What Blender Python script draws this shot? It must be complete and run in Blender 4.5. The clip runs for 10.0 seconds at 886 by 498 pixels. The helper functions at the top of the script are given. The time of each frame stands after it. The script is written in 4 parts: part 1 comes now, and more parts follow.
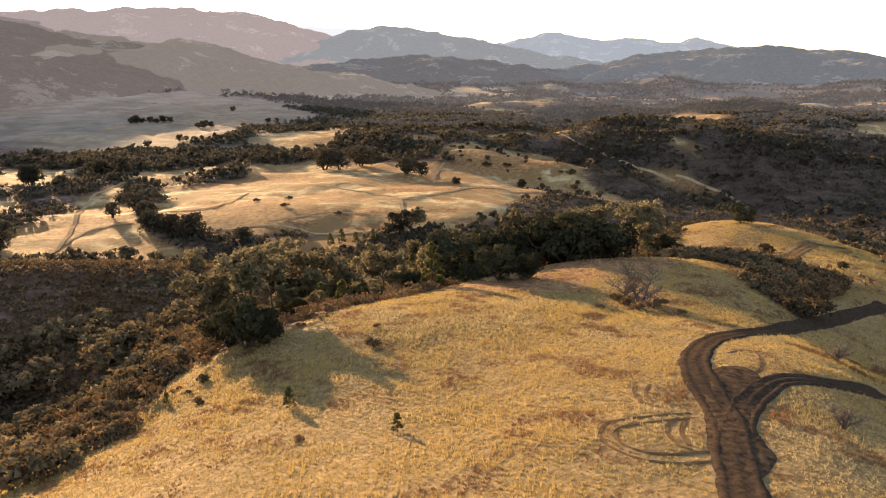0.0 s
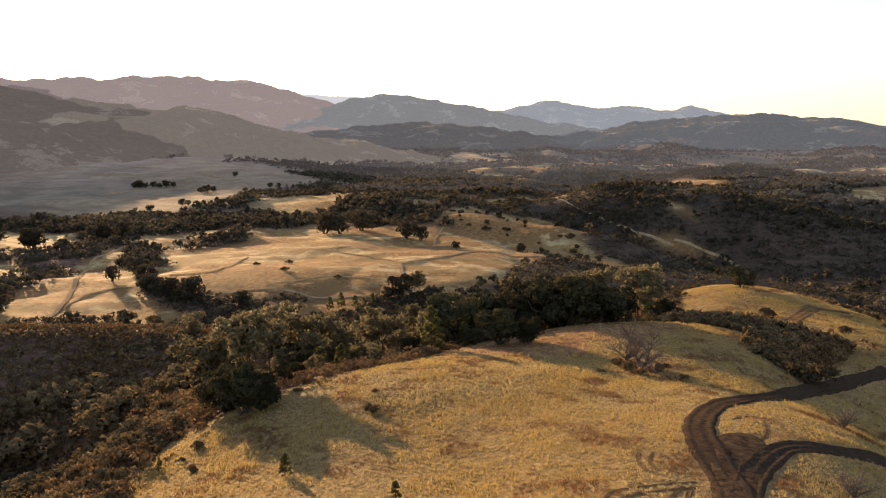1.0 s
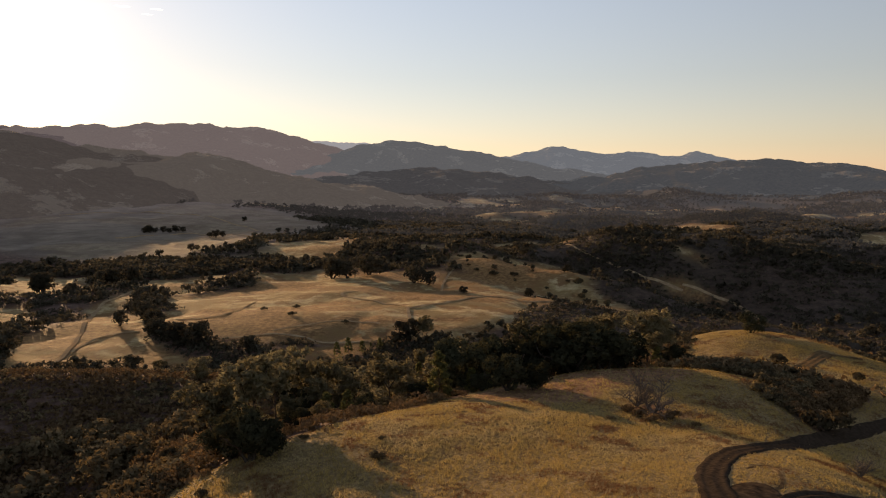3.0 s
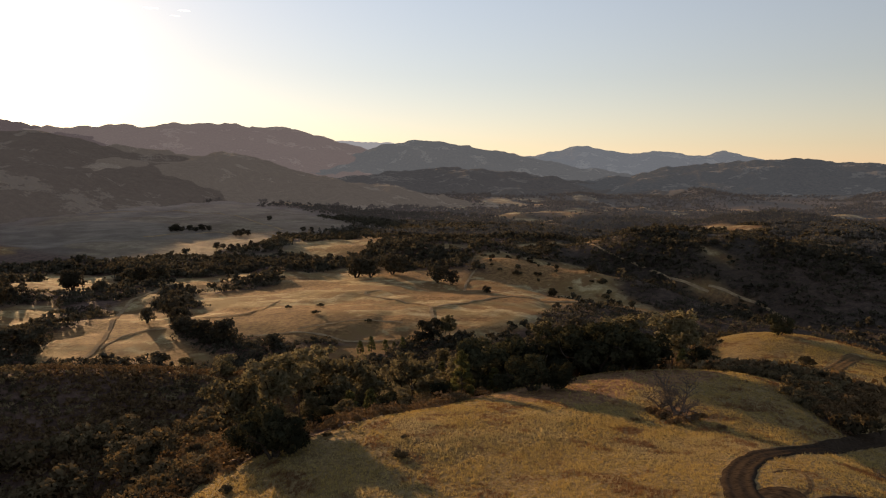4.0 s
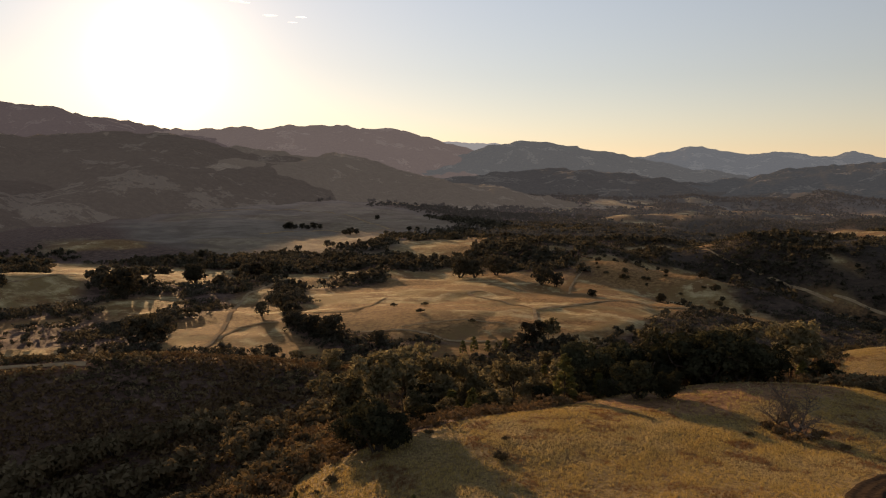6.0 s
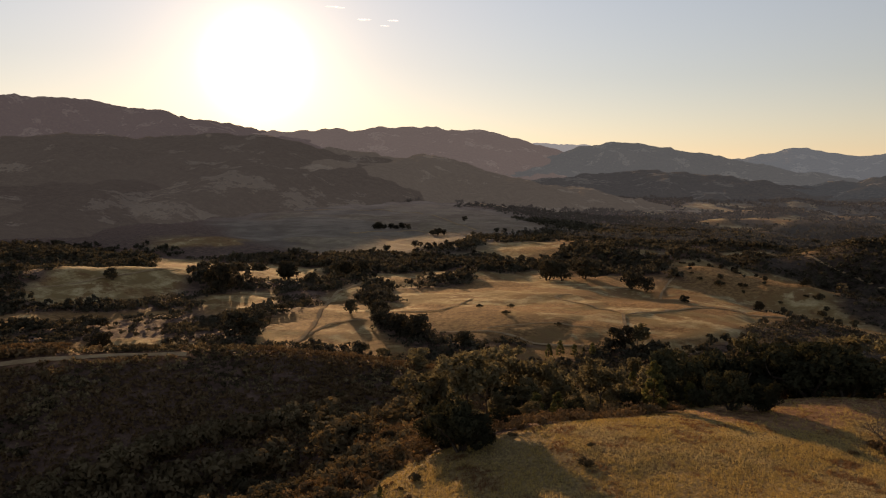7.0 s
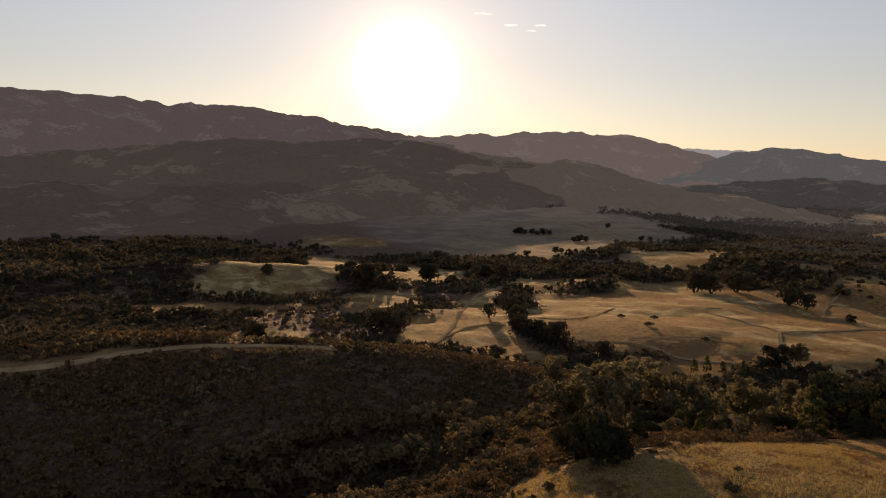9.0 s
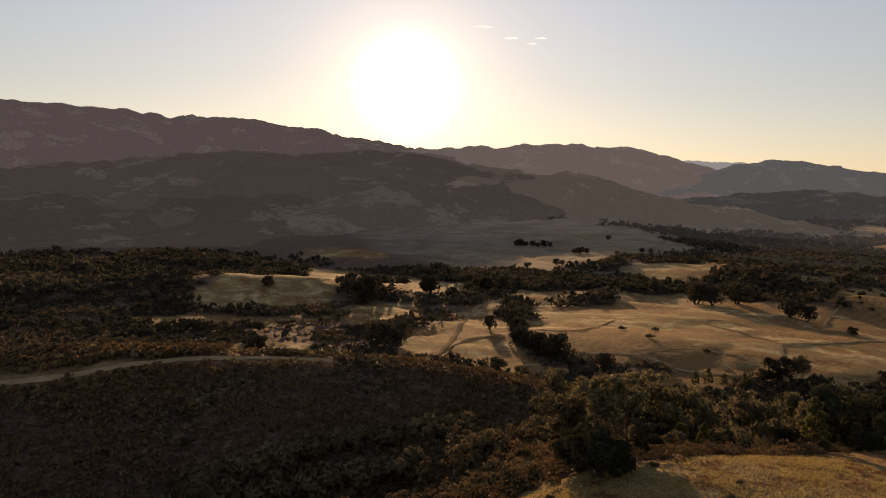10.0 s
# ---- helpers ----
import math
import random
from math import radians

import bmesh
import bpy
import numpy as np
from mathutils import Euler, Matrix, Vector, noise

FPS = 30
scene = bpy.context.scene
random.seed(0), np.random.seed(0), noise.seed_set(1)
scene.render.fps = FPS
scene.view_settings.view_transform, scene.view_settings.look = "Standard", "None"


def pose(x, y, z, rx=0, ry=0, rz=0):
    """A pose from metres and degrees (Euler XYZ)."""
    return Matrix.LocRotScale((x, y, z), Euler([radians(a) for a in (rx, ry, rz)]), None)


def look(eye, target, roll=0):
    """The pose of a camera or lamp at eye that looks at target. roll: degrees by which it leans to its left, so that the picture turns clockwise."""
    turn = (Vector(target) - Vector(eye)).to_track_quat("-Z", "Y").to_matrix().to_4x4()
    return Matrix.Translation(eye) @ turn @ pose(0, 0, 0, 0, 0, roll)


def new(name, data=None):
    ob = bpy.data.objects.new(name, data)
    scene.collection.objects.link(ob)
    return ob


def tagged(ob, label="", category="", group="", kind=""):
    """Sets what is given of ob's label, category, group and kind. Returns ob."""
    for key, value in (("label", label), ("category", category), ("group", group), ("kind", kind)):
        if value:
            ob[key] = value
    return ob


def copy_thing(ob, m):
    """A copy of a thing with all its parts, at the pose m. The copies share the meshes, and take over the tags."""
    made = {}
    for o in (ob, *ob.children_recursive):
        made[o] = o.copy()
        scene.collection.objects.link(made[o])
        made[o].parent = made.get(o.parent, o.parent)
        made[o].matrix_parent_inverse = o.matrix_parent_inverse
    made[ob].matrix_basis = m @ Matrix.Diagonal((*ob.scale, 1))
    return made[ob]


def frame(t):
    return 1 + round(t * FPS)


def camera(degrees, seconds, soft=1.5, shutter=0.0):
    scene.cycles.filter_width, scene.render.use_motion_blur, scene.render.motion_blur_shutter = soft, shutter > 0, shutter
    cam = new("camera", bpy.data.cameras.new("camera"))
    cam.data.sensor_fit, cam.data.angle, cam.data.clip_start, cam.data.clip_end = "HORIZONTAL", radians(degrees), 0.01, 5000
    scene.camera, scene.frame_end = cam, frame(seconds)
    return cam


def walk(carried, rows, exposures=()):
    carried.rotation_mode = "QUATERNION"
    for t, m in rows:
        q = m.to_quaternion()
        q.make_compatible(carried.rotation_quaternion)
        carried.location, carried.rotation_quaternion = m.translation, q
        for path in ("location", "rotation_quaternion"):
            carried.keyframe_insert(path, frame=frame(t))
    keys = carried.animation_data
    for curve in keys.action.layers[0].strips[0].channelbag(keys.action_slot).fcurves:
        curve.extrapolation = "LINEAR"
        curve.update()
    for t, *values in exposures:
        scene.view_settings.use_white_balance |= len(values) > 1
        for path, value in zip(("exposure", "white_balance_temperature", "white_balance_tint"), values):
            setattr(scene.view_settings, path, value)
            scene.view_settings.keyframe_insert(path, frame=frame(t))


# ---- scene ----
# A drone hovers over a dry grass hill at sunrise, tilts up and then pans towards the sun.
EYE = (0.0, 0.0, 95.0)
cam = camera(63.1, 10.0, soft=1.1)
TURNS = [
    (0.0, 0.00, -14.40, 0.00), (0.5, -0.01, -12.76, 0.05), (1.0, -0.02, -9.33, 0.05), (1.5, -0.04, -6.24, 0.06), (2.0, -0.04, -5.72, 0.05),
    (2.5, 0.13, -5.75, 0.02), (4.0, 2.45, -5.81, 0.06), (4.5, 3.83, -5.81, 0.08), (5.0, 5.39, -5.81, 0.10), (5.5, 7.75, -5.79, 0.19),
    (7.0, 17.69, -5.72, 0.57), (7.5, 21.18, -5.67, 0.79), (8.0, 24.60, -5.63, 0.96), (8.5, 27.55, -5.57, 1.15), (9.0, 28.84, -5.50, 1.23),
    (9.5, 28.91, -5.44, 1.20), (10.0, 28.91, -4.56, 1.23)]
walk(cam, [(t, pose(*EYE, 90 + pitch, 0, yaw) @ pose(0, 0, 0, 0, 0, roll)) for t, yaw, pitch, roll in TURNS],
     exposures=[(0.0, 2.18, 6750, 19), (0.5, 2.03, 6750, 19), (1.0, 1.7, 6850, 20), (1.5, 1.15, 6950, 20), (2.0, 0.74, 7000, 21), (2.5, 0.62, 7000, 21),
                (4.5, 0.61, 7050, 20), (7.0, 0.39, 7400, 22), (10.0, 0.34, 7500, 23)])

# ---- sky and sun: low in the north-west of the plan, hazy morning ----
SUN_AZ, SUN_EL = -32.0, 8.2
to_sun = Vector((math.sin(radians(SUN_AZ)) * math.cos(radians(SUN_EL)), math.cos(radians(SUN_AZ)) * math.cos(radians(SUN_EL)), math.sin(radians(SUN_EL))))
sun = new("sun", bpy.data.lights.new("sun", "SUN"))
sun.data.energy, sun.data.angle, sun.data.color = 4.3, radians(0.6), (1.0, 0.685, 0.345)
sun.matrix_world = look(EYE, Vector(EYE) - to_sun)

world = bpy.data.worlds.new("sky")
scene.world = world
world.use_nodes = True
wn, wl = world.node_tree.nodes, world.node_tree.links
wn.clear()
sky = wn.new("ShaderNodeTexSky")
sky.sky_type, sky.sun_disc = "NISHITA", False
sky.sun_elevation, sky.sun_rotation = radians(SUN_EL), radians(SUN_AZ)
sky.air_density, sky.dust_density, sky.ozone_density = 1.0, 0.05, 1.5
back = wn.new("ShaderNodeBackground")
back.inputs[1].default_value = 0.13
wout = wn.new("ShaderNodeOutputWorld")


def halo(power, colour):
    """Bright air round the sun, falling off with the angle from it."""
    way = wn.new("ShaderNodeTexCoord")
    dot = wn.new("ShaderNodeVectorMath")
    dot.operation = "DOT_PRODUCT"
    dot.inputs[1].default_value = to_sun
    wl.new(way.outputs["Generated"], dot.inputs[0])
    clip = wn.new("ShaderNodeMath")
    clip.operation = "MAXIMUM"
    clip.inputs[1].default_value = 0.0
    wl.new(dot.outputs["Value"], clip.inputs[0])
    fall = wn.new("ShaderNodeMath")
    fall.operation = "POWER"
    fall.inputs[1].default_value = power
    wl.new(clip.outputs[0], fall.inputs[0])
    tint = wn.new("ShaderNodeMix")
    tint.data_type = "RGBA"
    tint.inputs[6].default_value, tint.inputs[7].default_value = (0, 0, 0, 1), (*colour, 1)
    wl.new(fall.outputs[0], tint.inputs[0])
    return tint.outputs[2]


def plus(a, b):
    m = wn.new("ShaderNodeMix")
    m.data_type, m.blend_type, m.clamp_result = "RGBA", "ADD", False
    m.inputs[0].default_value = 1.0
    wl.new(a, m.inputs[6])
    wl.new(b, m.inputs[7])
    return m.outputs[2]


soft = wn.new("ShaderNodeHueSaturation")
soft.inputs["Saturation"].default_value = 0.72
wl.new(sky.outputs[0], soft.inputs["Color"])
low = wn.new("ShaderNodeSeparateXYZ")
dusty = wn.new("ShaderNodeMath")
dusty.operation = "MULTIPLY_ADD"
dusty.inputs[1].default_value, dusty.inputs[2].default_value, dusty.use_clamp = -2.4, 1.0, True
air_way = wn.new("ShaderNodeTexCoord")
wl.new(air_way.outputs["Generated"], low.inputs[0])
wl.new(low.outputs["Z"], dusty.inputs[0])
band = wn.new("ShaderNodeMix")
band.data_type, band.blend_type = "RGBA", "MULTIPLY"
band.inputs[7].default_value = (0.63, 0.57, 0.57, 1)
wl.new(dusty.outputs[0], band.inputs[0])
wl.new(soft.outputs[0], band.inputs[6])
wl.new(plus(plus(plus(band.outputs[2], halo(1500, (48, 40, 28))), halo(190, (2.6, 2.0, 1.2))), halo(22, (0.75, 0.52, 0.26))), back.inputs[0])
wl.new(back.outputs[0], wout.inputs[0])


# ---- materials ----
class Nodes:
    """A small helper round one node tree."""

    def __init__(self, name):
        self.mat = bpy.data.materials.new(name)
        self.mat.use_nodes = True
        self.tree = self.mat.node_tree
        self.bsdf = self.tree.nodes["Principled BSDF"]
        self.bsdf.inputs["Roughness"].default_value = 0.9
        self.bsdf.inputs["Specular IOR Level"].default_value = 0.0

    def add(self, kind, **settings):
        n = self.tree.nodes.new(kind)
        for key, value in settings.items():
            n.inputs[key].default_value = value
        return n

    def link(self, a, b):
        self.tree.links.new(a, b)

    def noise(self, scale, detail=4.0, rough=0.55):
        n = self.add("ShaderNodeTexNoise", Scale=scale, Detail=detail, Roughness=rough)
        g = self.tree.nodes.get("place") or self.tree.nodes.new("ShaderNodeNewGeometry")
        g.name = "place"
        self.link(g.outputs["Position"], n.inputs["Vector"])
        return n.outputs["Fac"]

    def ramp(self, fac, *stops):
        r = self.tree.nodes.new("ShaderNodeValToRGB")
        els = r.color_ramp.elements
        while len(els) < len(stops):
            els.new(0.5)
        for e, (p, c) in zip(els, stops):
            e.position, e.color = p, (*c, 1) if len(c) == 3 else c
        self.link(fac, r.inputs[0])
        return r.outputs[0]

    def mix(self, fac, a, b, blend="MIX"):
        m = self.tree.nodes.new("ShaderNodeMix")
        m.data_type, m.blend_type = "RGBA", blend
        for socket, value in ((m.inputs[0], fac), (m.inputs[6], a), (m.inputs[7], b)):
            if isinstance(value, bpy.types.NodeSocket):
                self.link(value, socket)
            else:
                socket.default_value = (*value, 1) if isinstance(value, tuple) else value
        return m.outputs[2]

    def mask(self, name):
        a = self.tree.nodes.new("ShaderNodeAttribute")
        a.attribute_name = name
        s = self.tree.nodes.new("ShaderNodeSeparateColor")
        self.link(a.outputs["Color"], s.inputs[0])
        return s.outputs

    def bump(self, height, distance, strength=1.0):
        b = self.add("ShaderNodeBump", Strength=strength, Distance=distance)
        self.link(height, b.inputs["Height"])
        self.link(b.outputs[0], self.bsdf.inputs["Normal"])

    def colour(self, c):
        self.link(c, self.bsdf.inputs["Base Color"])
        return self.mat


def ground_material():
    n = Nodes("dry_ground")
    cover = n.mask("cover")
    straw = n.ramp(n.noise(0.045, 8, 0.62), (0.44, (0.24, 0.162, 0.074)), (0.5, (0.40, 0.292, 0.142)), (0.57, (0.53, 0.405, 0.215)))
    rust = n.ramp(n.noise(0.022, 8, 0.70), (0.50, (0, 0, 0)), (0.535, (0.9, 0.9, 0.9)))
    grass = n.mix(rust, straw, (0.17, 0.080, 0.034))
    fine = n.noise(1.6, 5, 0.7)
    streaks = n.ramp(n.noise(0.16, 9, 0.74), (0.40, (0.75, 0.75, 0.75)), (0.56, (0, 0, 0)))
    grass = n.mix(streaks, grass, (0.22, 0.135, 0.052))
    grass = n.mix(n.ramp(fine, (0.35, (0.32, 0.32, 0.32)), (0.60, (0, 0, 0))), grass, (0.25, 0.16, 0.055))
    scrub = n.ramp(n.noise(0.22, 7, 0.7), (0.36, (0.066, 0.041, 0.031)), (0.52, (0.125, 0.077, 0.057)), (0.68, (0.20, 0.130, 0.093)))
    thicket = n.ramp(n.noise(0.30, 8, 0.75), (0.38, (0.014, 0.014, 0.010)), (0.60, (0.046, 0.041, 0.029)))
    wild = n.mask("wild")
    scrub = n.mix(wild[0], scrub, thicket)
    grass = n.mix(wild[1], grass, n.ramp(n.noise(0.4, 6, 0.7), (0.40, (0.15, 0.078, 0.032)), (0.60, (0.32, 0.185, 0.075))))
    litter = n.ramp(n.noise(0.9, 6, 0.7), (0.40, (0.14, 0.096, 0.044)), (0.62, (0.29, 0.205, 0.095)))
    grass = n.mix(wild[2], grass, litter)
    # Valley flat greyed and darkened, the mountains' shade put into its colour.
    shaded_flat = n.ramp(n.noise(0.02, 8, 0.65), (0.40, (0.15, 0.118, 0.088)), (0.60, (0.26, 0.208, 0.155)))
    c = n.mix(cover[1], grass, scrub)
    c = n.mix(cover[2], c, shaded_flat)
    c = n.mix(cover[0], c, n.ramp(n.noise(0.5, 6, 0.65), (0.38, (0.13, 0.062, 0.034)), (0.60, (0.27, 0.145, 0.075))))
    n.bsdf.inputs["Specular IOR Level"].default_value = 0.05
    n.bump(n.noise(0.95, 7, 0.66), 0.55, 0.85)
    # Haze over the far ground, painted as emission from a vertex colour.
    haze_glow = n.tree.nodes.new("ShaderNodeAttribute")
    haze_glow.attribute_name = "haze_glow"
    n.link(haze_glow.outputs["Color"], n.bsdf.inputs["Emission Color"])
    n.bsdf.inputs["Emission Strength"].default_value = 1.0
    return n.colour(c)


def plain_material(name, low, high, scale, rough=0.9, bump=0.0):
    n = Nodes(name)
    f = n.noise(scale, 6, 0.6)
    n.bsdf.inputs["Roughness"].default_value = rough
    if bump:
        n.bump(f, bump)
    return n.colour(n.ramp(f, (0.3, low), (0.7, high)))


def leaf_material(name, low, high, through_light=0.25, over=None, haze_glow=0.0):
    """Leaves: tint by tree and by leaf, and let some light through; far ones emit painted haze."""
    n = Nodes(name)
    info = n.tree.nodes.new("ShaderNodeObjectInfo")
    geo = n.tree.nodes.new("ShaderNodeNewGeometry")
    c = n.ramp(geo.outputs["Random Per Island"], (0.0, low), (1.0, high))
    c = n.mix(info.outputs["Random"], c, tuple(v * 0.72 for v in low))
    c = over(n, c) if over else c
    n.colour(c)
    n.bsdf.inputs["Emission Color"].default_value = (haze_glow, haze_glow * 0.93, haze_glow * 0.93, 1)
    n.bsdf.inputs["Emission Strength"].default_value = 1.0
    t = n.tree.nodes.new("ShaderNodeBsdfTranslucent")
    n.link(c, t.inputs[0])
    m = n.add("ShaderNodeMixShader", Fac=through_light)
    n.link(n.bsdf.outputs[0], m.inputs[1])
    n.link(t.outputs[0], m.inputs[2])
    n.link(m.outputs[0], n.tree.nodes["Material Output"].inputs[0])
    return n.mat


GROUND = ground_material()


def grass_patches(n, base):
    """Rusty patches of dock and bleached ones among the straw."""
    rust = n.ramp(n.noise(0.13, 7, 0.70), (0.535, (0, 0, 0)), (0.580, (0.9, 0.9, 0.9)))
    pale = n.ramp(n.noise(0.05, 4, 0.6), (0.50, (0, 0, 0)), (0.64, (0.5, 0.5, 0.5)))
    return n.mix(rust, n.mix(pale, base, (0.45, 0.37, 0.22)), (0.16, 0.075, 0.038))


STRAW = leaf_material("straw_blade", (0.375, 0.262, 0.092), (0.51, 0.374, 0.142), 0.42, grass_patches)


# ---- the lie of the land ----
def lattice(ix, iy, seed):
    h = (ix * 374761393 + iy * 668265263 + seed * 1442695041) & 0xFFFFFFFF
    h = ((h ^ (h >> 13)) * 1274126177) & 0xFFFFFFFF
    return ((h ^ (h >> 16)) & 0xFFFF) / 65535.0


def waves(x, y, size, seed=0):
    """Smooth value noise of that wavelength, -1 to 1."""
    x, y = np.asarray(x, float) / size, np.asarray(y, float) / size
    ix, iy = np.floor(x).astype(np.int64), np.floor(y).astype(np.int64)
    u, v = x - ix, y - iy
    u, v = u * u * u * (u * (u * 6 - 15) + 10), v * v * v * (v * (v * 6 - 15) + 10)
    a, b = lattice(ix, iy, seed), lattice(ix + 1, iy, seed)
    c, d = lattice(ix, iy + 1, seed), lattice(ix + 1, iy + 1, seed)
    return 2 * ((a + (b - a) * u) * (1 - v) + (c + (d - c) * u) * v) - 1


def fractal(x, y, size, octaves=4, seed=0, gain=0.5):
    total, k = 0, 1.0
    for i in range(octaves):
        total = total + k * waves(x + 17.3 * i, y - 9.1 * i, size / 2 ** i, seed + i)
        k *= gain
    return total / (2 - 2 * gain ** octaves) / (1 - gain) * (1 - gain) * 1.3


def smooth(a, b, v):
    t = np.clip((v - a) / (b - a), 0.0, 1.0)
    return t * t * (3 - 2 * t)


HILLS = []


def hill(name, cx, cy, length, width, heading, rise):
    HILLS.append((cx, cy, length, width, radians(heading), rise))


hill("home_hill", 10, 0, 95, 75, 0, 40.5)
hill("home_shoulder", 35, 95, 50, 45, 0, 2.2)
hill("home_spur", -15, 75, 45, 40, 0, 2.7)
hill("home_crown", 40, 45, 30, 26, 0, 15.9)
hill("oak_bench", 28, 140, 45, 32, 0, 22.1)
hill("east_shoulder", 90, 90, 50, 40, 0, 9.1)
hill("knoll", 82, 205, 45, 30, 0, 25.8)
hill("knoll_tail", 120, 160, 40, 30, 0, 13.9)
hill("east_dip", 70, 55, 35, 30, 0, -29.0)
hill("east_dip_b", 50, 75, 22, 20, 0, 12.9)
hill("east_back", 60, 10, 35, 30, 0, -2.5)
hill("west_flank", -45, 45, 35, 40, 0, 4.1)
hill("gully_west", -75, 110, 40, 45, 0, -3.2)
hill("gully_grove", -25, 185, 60, 35, 0, 3.8)
hill("gully_foot", -110, 60, 40, 40, 0, -1.6)
hill("grove_spur", 20, 230, 50, 35, 0, 7.6)
hill("near_edge", -30, 100, 30, 22, 0, 13.7)
hill("edge_drop", -8, 168, 40, 18, 0, -3.6)
hill("edge_drop_east", 38, 208, 26, 18, 0, -10.6)
hill("bench_edge", 0, 130, 24, 16, 20, -0.9)
hill("bench_east", 40, 160, 24, 18, 0, 1.1)
hill("rim", -20, 112, 18, 14, 20, -1.6)
hill("knoll_crest", 100, 228, 34, 15, 0, 3.8)
hill("knoll_saddle", 75, 178, 35, 15, 0, -3.5)
hill("knoll_nose", 150, 205, 35, 22, -20, -1.3)
hill("brow", 0, 42, 25, 16, 0, -1.5)
hill("west_slope", -48, 72, 18, 26, 0, -5.0)
hill("gully_bed", -118, 98, 34, 20, 140, -10.5)
hill("gully_bed_b", -85, 125, 34, 20, 140, -11.9)
hill("gully_bed_c", -150, 75, 40, 22, 140, -10.0)
hill("west_flank_b", -70, 75, 25, 30, 30, 5.8)
hill("gully_mid", -75, 135, 26, 24, 0, -5.2)
hill("gully_head", -60, 145, 30, 20, 0, 8.8)
hill("canyon_lip", 185, 365, 40, 40, -30, 13.6)
hill("canyon_wall", 95, 525, 50, 40, -20, 6.9)
hill("scrub_crest", -190, 150, 45, 20, 35, 2.7)
hill("scrub_crest_b", -120, 205, 40, 18, 25, 11.8)
hill("left_foot", -200, 105, 40, 25, 30, -5.9)
hill("scrub_hill_west", -200, 130, 60, 45, 35, 16.5)
hill("scrub_hill", -150, 185, 60, 35, 20, 0.4)
hill("scrub_hill_nose", -90, 240, 45, 30, -20, 3.6)
hill("scrub_face", -120, 145, 50, 35, 0, 7.1)
hill("scrub_back", -260, 60, 80, 60, 0, 10.1)
hill("field_rise", -40, 405, 70, 40, 0, 7.0)
hill("field_rise_east", 60, 400, 60, 45, 0, 6.8)
hill("field_south", -60, 330, 60, 35, 0, 7.2)
hill("field_north", 0, 520, 120, 60, 0, 5.3)
hill("west_field", -160, 330, 80, 60, 0, 1.1)
hill("field_east_edge", 90, 330, 60, 50, 0, 17.6)
hill("light_rise", -130, 650, 90, 50, 0, -2.3)
hill("wood_rise", -70, 760, 90, 60, 0, 4.4)
hill("valley", -300, 900, 600, 350, 0, 8.0)
hill("valley_near", -250, 500, 180, 120, 0, -2.2)
hill("valley_west", -520, 400, 200, 150, 0, 18.7)
hill("west_rise", -560, 420, 120, 80, 0, -5.4)
hill("dark_rise", -450, 560, 120, 60, 0, -7.7)
hill("strip_ridge", 40, 640, 90, 40, -20, 27.5)
hill("strip_ridge_b", 150, 520, 90, 40, -30, 25.8)
hill("strip_ridge_c", 230, 420, 80, 40, -30, 30.0)
hill("canyon", 300, 600, 150, 80, -30, 10.9)
hill("canyon_near", 150, 330, 90, 60, -30, -17.9)
hill("canyon_far", 480, 480, 150, 120, -30, -26.2)
hill("canyon_bed", 90, 590, 50, 42, -20, -30.1)
hill("canyon_bed_b", 170, 540, 60, 42, -30, -67.3)
hill("canyon_bed_c", 230, 430, 60, 40, -40, -51.8)
hill("canyon_bed_d", 160, 330, 45, 35, -40, -12.5)
hill("rim_east", 260, 790, 120, 60, -10, 7.8)
hill("rim_far", 420, 780, 120, 70, 0, 12.1)
hill("bank_east", 330, 480, 70, 60, -40, -15.4)
hill("strip_ridge_d", 120, 472, 50, 22, -35, -0.6)
hill("strip_ridge_e", 168, 392, 45, 22, -40, 2.8)
hill("strip_head", 36, 552, 42, 26, -20, 10.0)
hill("ridge_hollow", 78, 470, 55, 20, -35, -9.0)
hill("dim_rise", -352, 371, 65, 22, 43, 8.0)
hill("north_rise", 500, 1700, 500, 350, 0, -19.2)
hill("slope_mid", 95, 390, 45, 40, 0, -5.7)
hill("canyon_north", 130, 640, 90, 45, -20, -21.6)
hill("east_plateau", 450, 1000, 300, 250, 0, 18.7)
hill("east_slope", 350, 800, 150, 90, 0, -22.5)
hill("east_slope_b", 520, 700, 150, 120, 0, 2.9)
hill("north_flat", 150, 1100, 300, 250, 0, -19.6)
hill("far_plain", 0, 2000, 1500, 900, 0, 43.0)
hill("valley_head", -550, 1300, 260, 260, -35, 19.4)
hill("valley_head_b", -350, 1450, 260, 260, 0, -3.6)
hill("south_a", 0, -600, 500, 400, 0, 63.0)
hill("south_b", -600, -200, 300, 300, 0, 18.5)
hill("south_c", 600, 0, 300, 300, 0, 15.2)

RANGES = []


def mountain(name, foot, spur, crest):
    """A range along a crest of (x, y, z); foot: how wide its flanks are; spur: how long its side ridges."""
    RANGES.append((name, foot, spur, np.array(crest, float)))


